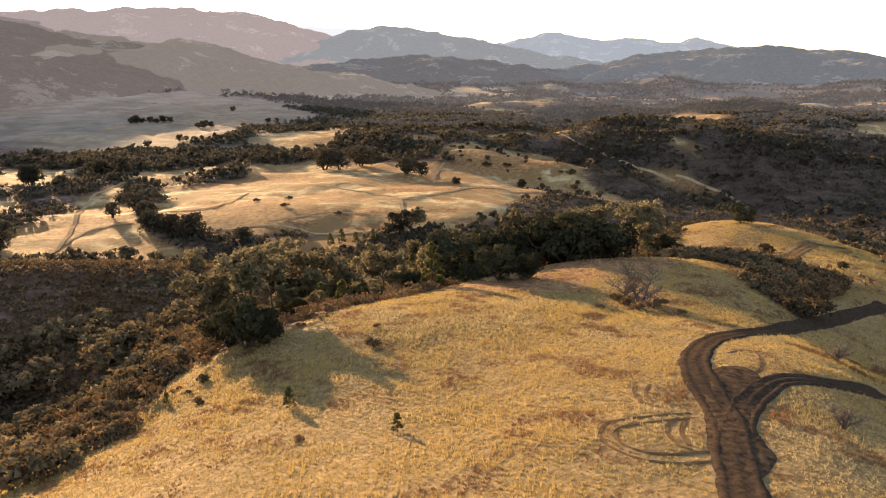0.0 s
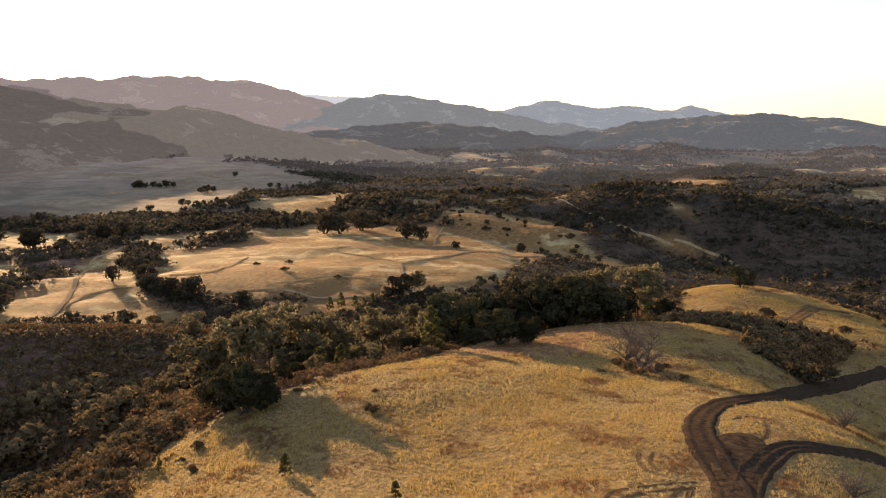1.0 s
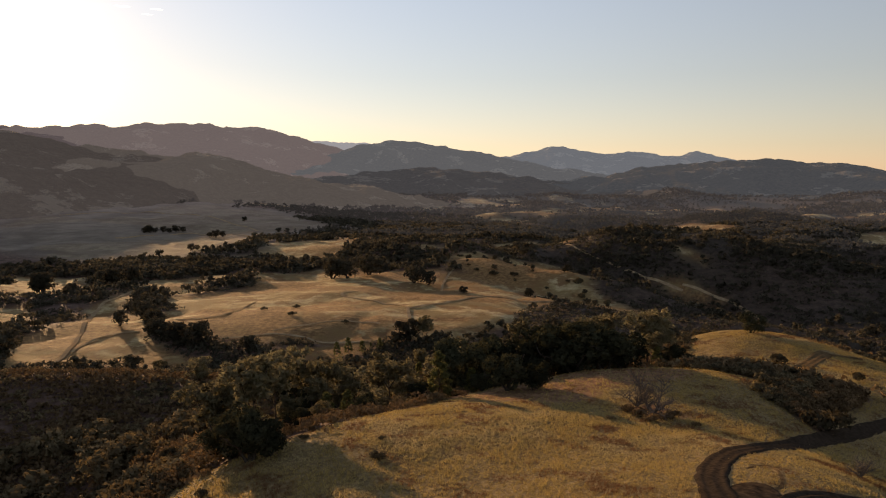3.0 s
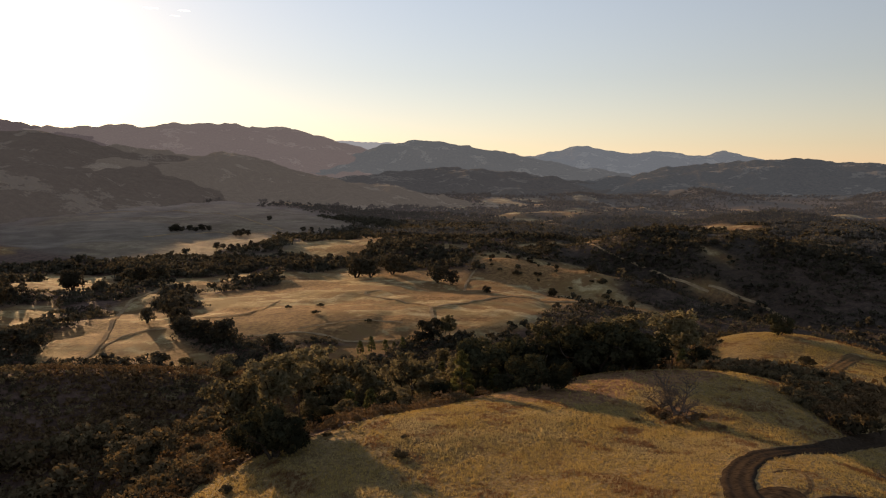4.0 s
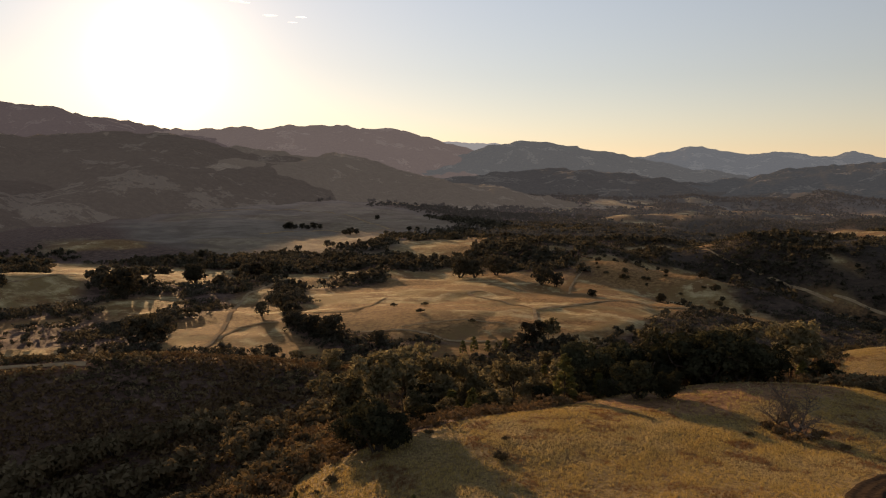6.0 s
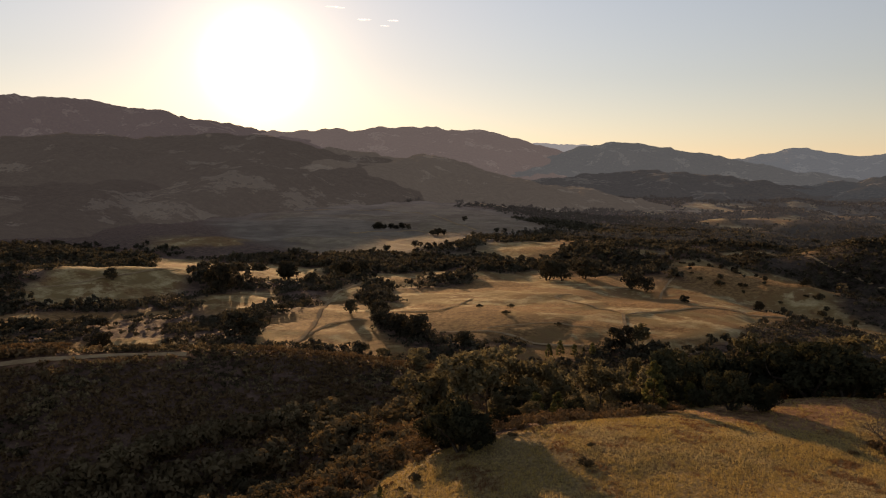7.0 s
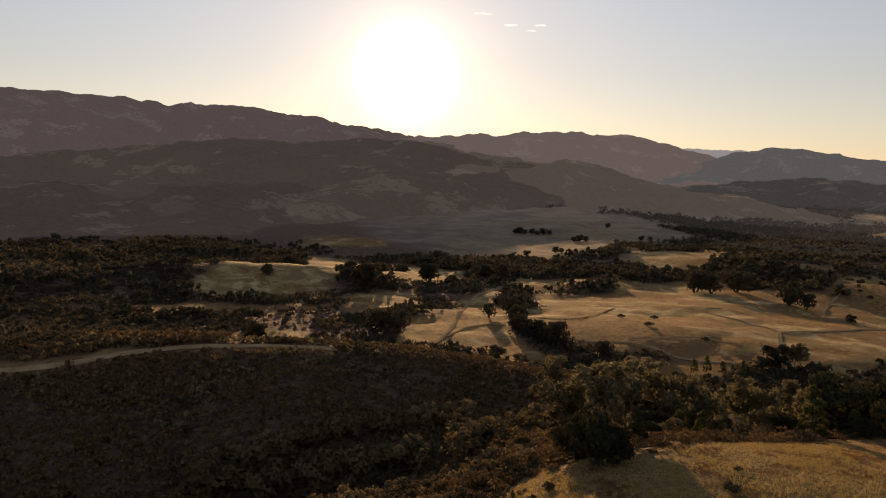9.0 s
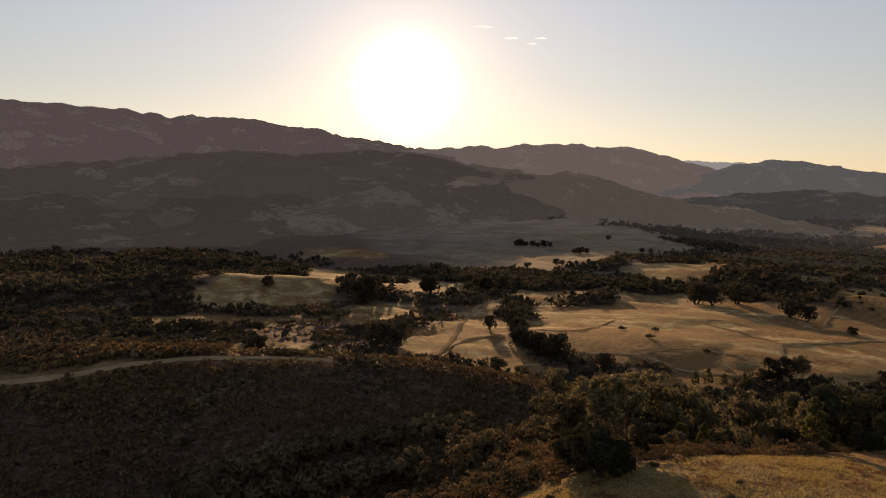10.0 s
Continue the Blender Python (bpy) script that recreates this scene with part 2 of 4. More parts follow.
mountain("west_foothills", 1000, 420, [(-1903, 546, 52), (-1823, 743, 78), (-1701, 968, 96), (-1632, 1060, 119), (-1514, 1204, 166), (-1354, 1365, 188), (-1200, 1488, 190), (-1100, 1549, 200)])
mountain("foothills", 560, 360, [(-1180, 1464, 185), (-1079, 1519, 198), (-999, 1553, 189), (-868, 1611, 177), (-759, 1647, 159), (-650, 1675, 150), (-593, 1678, 156), (-486, 1695, 129), (-356, 1710, 92), (-256, 1711, 57)])
mountain("west_range", 1500, 600, [(-3263, 491, 237), (-3228, 1012, 332), (-3008, 1723, 427), (-2990, 1914, 444), (-2914, 2171, 439), (-2828, 2411, 428), (-2806, 2563, 443), (-2612, 2873, 433), (-2490, 3088, 381), (-2446, 3228, 394), (-2290, 3441, 361), (-2171, 3615, 345), (-2038, 3786, 282)])
mountain("sun_range", 1300, 600, [(-2461, 3465, 268), (-2159, 3597, 344), (-1964, 3645, 342), (-1683, 3722, 363), (-1347, 3798, 370), (-1019, 3842, 354), (-892, 3817, 293), (-770, 3787, 262), (-600, 3762, 214), (-413, 3732, 174), (-213, 3694, 129)])
mountain("pale_peak", 1200, 500, [(-1224, 4538, 226), (-1021, 4588, 316), (-815, 4629, 335), (-675, 4651, 312), (-532, 4670, 298), (-244, 4694, 231)])
mountain("middle_range", 1000, 500, [(-698, 3634, 152), (-563, 3677, 221), (-424, 3716, 268), (-290, 3749, 284), (-137, 3778, 271), (9, 3800, 243), (187, 3815, 214), (337, 3825, 176), (516, 3825, 132), (723, 3812, 58), (814, 3814, -1)])
mountain("north_range", 1100, 500, [(149, 4447, 138), (321, 4438, 213), (609, 4408, 277), (792, 4379, 255), (923, 4353, 231), (1082, 4316, 253), (1269, 4265, 209), (1418, 4218, 227), (1492, 4192, 191), (1650, 4133, 135), (1868, 4039, 40)])
mountain("east_range", 1450, 520, [(575, 3452, -11), (817, 3346, 49), (992, 3240, 101), (1129, 3136, 154), (1294, 3012, 171), (1386, 2909, 146), (1469, 2805, 122), (1617, 2658, 80), (1835, 2443, 34), (2149, 2093, -14)])
mountain("middle_foothills", 1250, 420, [(-642, 2674, 16), (-482, 2724, 68), (-316, 2765, 111), (-189, 2794, 122), (-103, 2815, 128), (29, 2833, 100), (184, 2844, 83), (340, 2846, 56), (474, 2844, 23), (606, 2836, -14)])
mountain("west_bench_foothills", 690, 300, [(-1272, 270, 60), (-1250, 455, 70), (-1194, 608, 66), (-1141, 741, 78), (-1065, 862, 70), (-1007, 973, 80), (-938, 1079, 74), (-891, 1182, 66)])


def crest_height(x, y, crest, foot, spur, seed, ground=-4.0, ribs=0.0):
    """A range's height: flanks that fall from the crest, with side ridges of that relief between crest and foot."""
    best, flank = np.full(np.shape(x), ground, float), np.zeros(np.shape(x))
    wx = x + 0.35 * spur * fractal(x, y, spur, 3, seed)
    wy = y + 0.35 * spur * fractal(x, y, spur, 3, seed + 7)
    for (ax, ay, az), (bx, by, bz) in zip(crest[:-1], crest[1:]):
        dx, dy = bx - ax, by - ay
        s = np.clip(((x - ax) * dx + (y - ay) * dy) / (dx * dx + dy * dy), 0, 1)
        d0 = np.hypot(x - ax - s * dx, y - ay - s * dy)
        sw = np.clip(((wx - ax) * dx + (wy - ay) * dy) / (dx * dx + dy * dy), 0, 1)
        d1 = np.hypot(wx - ax - sw * dx, wy - ay - sw * dy)
        d = d0 + (d1 - d0) * smooth(0, spur * 0.5, d0)
        f = np.clip(1 - d / foot, 0, 1)
        best = np.maximum(best, ground + (az + (bz - az) * s - ground) * f ** 1.25)
        flank = np.maximum(flank, f)
    gullies = 1 - 2.6 * np.abs(fractal(x, y, spur * 1.1, 4, seed + 31, 0.55))
    return best + ribs * smooth(0.04, 0.35, flank) * smooth(0.97, 0.70, flank) * gullies


def height(x, y):
    """The ground's height over the plan."""
    x, y = np.asarray(x, float), np.asarray(y, float)
    r = np.hypot(x, y)
    z = np.zeros(np.shape(x))
    for cx, cy, length, width, a, rise in HILLS:
        u = (x - cx) * math.cos(a) + (y - cy) * math.sin(a)
        v = (y - cy) * math.cos(a) - (x - cx) * math.sin(a)
        z = z + rise * np.exp(-0.5 * ((u / length) ** 2 + (v / width) ** 2))
    z = z + smooth(120, 400, r) * (3.4 * fractal(x, y, 95, 4, 3) - 1.7 * np.clip(1 - 3.5 * np.abs(fractal(x, y, 130, 3, 6)), 0, 1)) + smooth(560, 800, r) * smooth(-0.1, 0.25, x / np.maximum(r, 1)) * 24 * fractal(x, y, 230, 4, 5)
    z = z + 0.35 * fractal(x, y, 14, 3, 8) + smooth(220, 300, r) * (0.85 * fractal(0.7 * x + 0.4 * y, y - 0.4 * x, 30, 3, 9) - 1.0 * np.clip(1 - 6 * np.abs(fractal(x, 0.8 * y, 70, 3, 10)), 0, 1))
    for i, (name, foot, spur, crest) in enumerate(RANGES):
        if name in GROUND_RANGES:
            z = np.maximum(z, crest_height(x, y, crest, foot, spur, 20 + 10 * i))
    return z


def surface(x, y):
    """The ground or, where they rise above it, the nearer wooded ranges."""
    z = height(x, y)
    for i, (name, foot, spur, crest) in enumerate(RANGES):
        if "foothills" in name:
            rise = crest_height(x, y, crest, foot, spur, 20 + 10 * i, -12.0, 0.085 * crest[:, 2].max() + 6)
            z = np.maximum(z, rise + np.clip((rise + 12) / 60, 0, 1) * 16 * fractal(x, y, 210, 5, 23 + 10 * i, 0.58))
    return z


def mesh_from(name, verts, faces, material, smooth_shade=True, normals=None):
    me = bpy.data.meshes.new(name)
    verts, faces = np.asarray(verts, np.float32), np.asarray(faces, np.int32)
    k = faces.shape[1]
    me.vertices.add(len(verts))
    me.vertices.foreach_set("co", verts.ravel())
    me.loops.add(faces.size)
    me.loops.foreach_set("vertex_index", faces.ravel())
    me.polygons.add(len(faces))
    me.polygons.foreach_set("loop_start", np.arange(0, faces.size, k, dtype=np.int32))
    if smooth_shade:
        me.polygons.foreach_set("use_smooth", np.ones(len(faces), bool))
    me.update(calc_edges=True)
    if material:
        me.materials.append(material)
    if normals is not None:
        me.normals_split_custom_set_from_vertices(np.asarray(normals, np.float32))
    return me


def grid_faces(rows, cols):
    i = np.arange((rows - 1) * (cols - 1))
    a = i // (cols - 1) * cols + i % (cols - 1)
    return np.stack([a, a + cols, a + cols + 1, a + 1], 1)


def inside(x, y, outline, ragged=0.0, seed=0, size=20.0):
    """How far a place lies inside an outline of the plan (metres, negative outside), its edge made ragged."""
    x, y = np.asarray(x, float), np.asarray(y, float)
    n, hit, far = len(outline), np.zeros(np.shape(x), bool), np.full(np.shape(x), 1e9)
    for (ax, ay), (bx, by) in zip(outline, outline[1:] + outline[:1]):
        cross = ((ay > y) != (by > y)) & (x < (bx - ax) * (y - ay) / ((by - ay) or 1e-9) + ax)
        hit ^= cross
        s = np.clip(((x - ax) * (bx - ax) + (y - ay) * (by - ay)) / max((bx - ax) ** 2 + (by - ay) ** 2, 1e-9), 0, 1)
        far = np.minimum(far, np.hypot(x - ax - s * (bx - ax), y - ay - s * (by - ay)))
    return np.where(hit, far, -far) + ragged * fractal(x, y, size, 3, seed)


FIELDS = []


def field(name, ragged, size, *outline):
    FIELDS.append((list(outline), ragged, size))


field("home", 3, 14, (-42.5, 61.3), (-38.2, 68.1), (-35.5, 67.2), (-34.1, 77.9), (-35.2, 88.3), (-30.1, 89.0), (-22.4, 94.6), (-15.4, 101.0), (-5.9, 112.9), (5.1, 135.9), (22.1, 154.4), (39.7, 155.0), (49.9, 147.8), (58.2, 138.4), (58.2, 118.3), (59.4, 112.7), (95.3, 148.6), (200.0, 90.0), (220.0, -120.0), (0.0, -160.0), (-60.0, -60.0), (-52.0, 30.0))
field("knoll", 2, 12, (63.5, 194.9), (74.4, 222.9), (98.2, 224.5), (108.2, 208.6), (115.2, 181.6), (108.6, 155.9), (86.2, 134.8), (81.7, 144.5), (76.9, 153.9), (72.7, 164.7), (64.3, 178.8))
field("west_field", 4, 25, (-168.7, 264.7), (-197.3, 313.0), (-191.0, 344.1), (-209.2, 415.5), (-215.6, 480.1), (-196.6, 452.6), (-185.1, 384.4), (-140.9, 323.3), (-116.9, 299.8), (-99.5, 276.6), (-107.9, 263.2), (-131.8, 273.6), (-150.2, 266.4))
field("main_field", 5, 30, (-174.7, 446.5), (-141.4, 492.1), (-137.8, 558.5), (-115.2, 601.8), (-41.7, 565.1), (-16.9, 486.4), (-5.8, 524.0), (19.1, 528.1), (53.1, 460.2), (68.7, 431.3), (48.4, 418.1), (25.1, 326.6), (4.0, 307.9), (-10.8, 306.1), (-45.0, 304.6), (-76.6, 303.5), (-90.9, 311.4), (-107.9, 317.4), (-133.4, 338.1))
field("strip_a", 4, 30, (-270.8, 436.2), (-326.5, 529.4), (-269.3, 531.9), (-238.4, 468.3))
field("strip_b", 4, 30, (-224.7, 487.9), (-225.6, 517.3), (-172.4, 557.1), (-155.9, 577.9), (-157.3, 520.6), (-188.7, 494.3))
field("light_rise", 6, 40, (-198.2, 709.0), (-187.3, 768.1), (-116.1, 732.1), (-98.9, 653.2), (-137.3, 665.9), (-186.4, 694.7))
field("valley_flat", 8, 70, (-591.0, 920.5), (-598.2, 1034.9), (-602.7, 1122.2), (-578.4, 1209.6), (-468.6, 1213.8), (-456.5, 1298.9), (-692.1, 2120.3), (-446.2, 1460.8), (-369.0, 1226.1), (-309.5, 1223.9), (-224.4, 1086.5), (-167.9, 1012.4), (-201.7, 913.8), (-226.5, 848.2), (-220.5, 737.8), (-248.3, 711.6), (-257.3, 670.6), (-288.8, 659.0), (-328.1, 675.4), (-378.1, 705.8), (-465.9, 792.8))
field("ridge_top", 2, 10, (-211.8, 114.9), (-202.8, 122.7), (-196.5, 129.0), (-191.5, 136.6), (-187.0, 142.9), (-181.3, 142.5), (-183.0, 134.1), (-189.7, 124.5), (-195.8, 118.3), (-203.4, 110.2))
field("ridge_face", 5, 18, (-2.8, 602.8), (10.1, 616.0), (42.3, 629.7), (81.1, 664.5), (111.7, 659.2), (96.3, 478.7), (110.0, 439.7), (116.2, 429.3), (101.5, 424.8), (87.7, 432.3), (75.8, 444.0), (62.9, 452.6), (44.7, 468.1), (33.1, 489.3), (12.7, 522.2), (0.4, 545.6))
field("nose_bald", 5, 22, (179.1, 621.5), (195.9, 612.7), (211.8, 594.5), (225.8, 573.8), (216.2, 578.4), (202.8, 594.7), (188.1, 609.6))
field("wall_bald", 5, 22, (206.1, 669.3), (227.7, 636.9), (221.8, 625.6), (212.5, 641.9))
field("east_patch", 6, 40, (338.5, 1093.4), (374.1, 1112.3), (394.4, 1030.5), (393.7, 991.6), (369.9, 984.4), (354.4, 1028.0))
field("rim_patch", 5, 30, (363.0, 784.1), (437.8, 847.7), (444.2, 840.3), (387.0, 782.5))
field("east_bald", 5, 30, (482.8, 860.7), (553.9, 947.2), (606.9, 961.0), (492.6, 775.7), (465.1, 802.0))
field("canyon_glade", 8, 60, (97.7, 1934.7), (147.9, 2015.4), (194.3, 1937.4), (153.7, 1893.4))
field("valley_pasture", 8, 60, (32.2, 1351.0), (77.8, 1330.2), (136.4, 1301.7), (143.6, 1232.9), (94.6, 1277.8))
field("north_pasture", 10, 60, (-133.1, 1671.2), (-5.2, 1712.1), (-10.2, 1478.8), (-81.8, 1440.7), (-136.1, 1491.4))
field("east_pasture", 8, 60, (275.0, 1585.9), (408.8, 1931.6), (293.7, 1410.0), (270.0, 1521.6))
field("rim_line", 4, 20, (46.4, 786.4), (84.4, 799.1), (130.6, 762.2), (127.7, 744.7), (89.0, 784.1), (48.2, 765.5))
field("dim_field", 5, 30, (-352.6, 300.4), (-362.1, 326.1), (-378.2, 379.5), (-386.8, 417.8), (-367.4, 425.4), (-310.9, 414.7), (-283.8, 363.1), (-291.0, 337.0), (-321.6, 311.5))
field("lit_strip", 4, 25, (-330.0, 254.9), (-317.3, 279.5), (-304.4, 298.7), (-281.4, 303.9), (-255.7, 332.5), (-244.8, 318.4), (-268.9, 290.4), (-285.1, 277.6), (-289.2, 254.6), (-299.4, 239.6))
field("ridge_foot", 4, 20, (-247.8, 241.3), (-233.8, 256.3), (-213.8, 265.2), (-190.7, 262.8), (-201.2, 249.6), (-162.0, 177.5), (-170.0, 166.6))
field("oak_meadow", 4, 20, (-269.2, 355.7), (-264.2, 398.6), (-244.8, 413.9), (-224.0, 380.9), (-221.2, 345.6), (-221.8, 313.1), (-242.9, 328.9))
field("grove_gap", 4, 20, (-72.7, 297.1), (-55.3, 307.3), (-30.4, 305.6), (-34.2, 294.8), (-44.7, 284.8), (-65.7, 286.1))


def cover_at(x, y):
    """Grass, scrub and bare dirt at places of the plan."""
    r = np.hypot(x, y)
    open_land = np.full(np.shape(x), -1e9)
    for outline, ragged, size in FIELDS:
        open_land = np.maximum(open_land, inside(x, y, outline, ragged, 40, size) / (0.012 * np.maximum(r, 60)))
    patches = smooth(880, 1050, r) * smooth(0.44, 0.50, fractal(x, y, 150, 5, 60, 0.6))
    a = np.arctan2(x, y)
    glades = smooth(285, 330, r) * smooth(900, 820, r) * smooth(-0.72, -0.66, a) * smooth(0.02, -0.04, a) * smooth(0.02, 0.12, fractal(0.6 * x + 0.5 * y, y - 0.5 * x, 75, 3, 61))
    scrub = 1 - np.maximum(np.maximum(smooth(-1, 1, open_land), patches), glades)
    return scrub


OAK_SHADE = [(2.0, 119.0), (8.2, 115.0), (16.2, 113.0), (22.8, 113.5), (27.3, 121.0), (34.3, 128.0), (45.0, 134.0), (54.0, 145.0), (54.0, 168.0), (36.0, 172.0), (18.0, 160.0), (4.0, 140.0)]


RIDGE_LINE = [(-206.2, 111.8), (-198.5, 120.0), (-192.3, 126.2), (-186.8, 133.2), (-182.5, 139.4), (-174.4, 147.0), (-164.0, 159.6), (-154.0, 174.0), (-140.7, 183.1)]


def bare_soil(x, y):
    """Reddish bare soil under the oaks, round the dead tree and along the western ridge."""
    under = smooth(-2.5, 3.0, inside(x, y, OAK_SHADE, 3.5, 81, 9.0))
    crest = smooth(6.5, 2.5, -inside(x, y, RIDGE_LINE + RIDGE_LINE[::-1]) + 2.0 * fractal(x, y, 9, 2, 83))
    return np.maximum(np.maximum(under, crest), smooth(5.5, 2.0, np.hypot((x - 31) * 0.6, y - 109.8) + 1.5 * fractal(x, y, 4, 2, 82)))


def build_ground():
    az = np.concatenate([np.linspace(-180, -80, 60)[:-1], np.linspace(-80, 50, 350)[:-1], np.linspace(50, 180, 70)])
    rad = np.concatenate([[0.0, 8, 16, 22], np.concatenate([np.geomspace(26, 1900, 300), np.linspace(1950, 4850, 24)])])
    a, r = np.meshgrid(np.radians(az), rad)
    x, y = (r * np.sin(a)).ravel(), (r * np.cos(a)).ravel()
    z = height(x, y)
    me = mesh_from("ground", np.stack([x, y, z], 1), grid_faces(len(rad), len(az))[:, ::-1], GROUND)
    scrub = cover_at(x, y)
    layer = me.color_attributes.new("cover", "FLOAT_COLOR", "POINT")
    data = np.zeros((len(x), 4), np.float32)
    data[:, 1], data[:, 3] = scrub, 1
    data[:, 0] = 0.85 * bare_soil(x, y)
    # Mask of the valley flat that takes the painted mountain shade, in field patches.
    data[:, 2] = 0.95 * smooth(-75, -30, inside(x, y, FIELDS[7][0], 30, 50, 200)) * (0.75 + 0.25 * (waves(x * 0.6 + y, y - x, 260, 51) > 0))
    layer.data.foreach_set("color", data.ravel())
    wild = me.color_attributes.new("wild", "FLOAT_COLOR", "POINT")
    data = np.zeros((len(x), 4), np.float32)
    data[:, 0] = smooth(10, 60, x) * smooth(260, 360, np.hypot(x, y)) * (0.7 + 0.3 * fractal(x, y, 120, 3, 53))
    dock = fractal(0.45 * x + 0.2 * y, y - 0.25 * x, 42, 5, 88, 0.62)
    data[:, 1] = smooth(130, 220, np.hypot(x, y)) * smooth(0.13, 0.27, dock) * smooth(0.55, 0.30, np.abs(fractal(x, y, 160, 2, 89) - 0.1))
    data[:, 2] = 0.9 * smooth(250, 235, np.hypot(x, y)) * np.maximum(smooth(178, 160, np.hypot(x, y)), smooth(35, 50, x))
    wild.data.foreach_set("color", data.ravel())
    # Painted haze: glow grows with distance, warmer and brighter towards the sun.
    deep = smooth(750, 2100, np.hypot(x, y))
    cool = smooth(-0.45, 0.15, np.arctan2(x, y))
    haze_glow = me.color_attributes.new("haze_glow", "FLOAT_COLOR", "POINT")
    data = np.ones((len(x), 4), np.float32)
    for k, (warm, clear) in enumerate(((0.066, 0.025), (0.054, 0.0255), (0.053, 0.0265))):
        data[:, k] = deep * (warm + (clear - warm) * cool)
    haze_glow.data.foreach_set("color", data.ravel())
    return tagged(new("ground", me), "dry golden grassland and brown scrub over rolling hills", "ground", kind="structure")


GROUND_RANGES = ()
ground = build_ground()


# ---- distant ranges, a backdrop; the morning haze is put into their emission ----
def hazy(name, haze_glow):
    """Far wooded slopes: crowns, clearings with single trees, paler ribs; haze is added as emission."""
    n = Nodes(name)
    crowns = n.noise(0.075, 5, 0.75)
    wood = n.ramp(crowns, (0.36, (0.010, 0.011, 0.008)), (0.50, (0.036, 0.033, 0.023)), (0.66, (0.085, 0.070, 0.046)))
    folds = n.ramp(n.noise(0.006, 6, 0.6), (0.42, (0, 0, 0)), (0.62, (0.5, 0.5, 0.5)))
    wood = n.mix(folds, wood, (0.080, 0.066, 0.046))
    glade = n.ramp(n.noise(0.0075, 12, 0.70), (0.555, (0, 0, 0)), (0.585, (1, 1, 1)))
    lone = n.ramp(n.noise(0.055, 3, 0.6), (0.54, (1, 1, 1)), (0.60, (0.1, 0.1, 0.1)))
    n.colour(n.mix(n.mix(1.0, glade, lone, "MULTIPLY"), wood, (0.20, 0.165, 0.12)))
    n.bsdf.inputs["Emission Color"].default_value = (*haze_glow, 1)
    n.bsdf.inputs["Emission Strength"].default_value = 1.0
    n.bump(crowns, 22.0, 1.0)
    return n.mat


def build_range(name, foot, spur, crest, seed, haze_glow):
    far = np.hypot(crest[:, 0], crest[:, 1])
    a = np.degrees(np.arctan2(crest[:, 0], crest[:, 1]))
    az = np.radians(np.arange(a.min() - math.degrees(foot / far.min()) - 3, a.max() + math.degrees(foot / far.min()) + 3, 0.2))
    rad = np.concatenate([np.linspace(far.min() - foot, far.max() + 120, int((foot + np.ptp(far) + 120) / 42)), far.max() + 120 + np.array([120, 300, 600])])
    rad = rad[rad < 4930]
    g, r = np.meshgrid(az, rad)
    x, y = (r * np.sin(g)).ravel(), (r * np.cos(g)).ravel()
    z = crest_height(x, y, crest, foot, spur, seed, -12.0, 0.085 * crest[:, 2].max() + 6)
    steep = np.clip((z + 12) / 60, 0, 1)
    z = z + steep * (16 * fractal(x, y, 210, 5, seed + 3, 0.58))
    z = z + steep * 5.0 * np.clip(fractal(x, y, 30, 2, seed + 9), -0.3, 1)
    faces = grid_faces(len(rad), len(az))[:, ::-1]
    faces = faces[(z[faces] > -6).any(1)]
    me = mesh_from("backdrop", np.stack([x, y, z], 1), faces, hazy(name, haze_glow))
    tagged(new("backdrop", me), "hazy wooded mountain range on the horizon", "mountain range", kind="structure")


# Haze per range as emission colour, raised under the sun for its glare.
RANGE_HAZE = {"west_bench_foothills": (0.027, 0.0236, 0.0225), "west_foothills": (0.033, 0.0295, 0.0275), "foothills": (0.050, 0.0455, 0.041), "middle_foothills": (0.030, 0.031, 0.033), "west_range": (0.054, 0.046, 0.048), "sun_range": (0.088, 0.076, 0.074),
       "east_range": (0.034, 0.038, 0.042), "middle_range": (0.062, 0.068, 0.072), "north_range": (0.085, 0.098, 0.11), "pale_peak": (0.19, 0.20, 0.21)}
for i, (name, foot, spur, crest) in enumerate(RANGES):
    build_range(name, foot, spur, crest, 20 + 10 * i, RANGE_HAZE[name])


# ---- tracks of bare earth ----
def smooth_line(points, step):
    """A rounded path through plan points, in steps of that many metres."""
    p = np.array([points[0], *points, points[-1]], float)
    out = []
    for a, b, c, d in zip(p[:-3], p[1:-2], p[2:-1], p[3:]):
        n = max(2, int(np.hypot(*(c - b)) / step))
        for k in range(n):
            t = k / n
            out.append(0.5 * (2 * b + (c - a) * t + (2 * a - 5 * b + 4 * c - d) * t * t + (3 * b - a - 3 * c + d) * t ** 3))
    out.append(p[-1])
    return np.array(out)


TRACKS, RIDGE_TRACK = [], []


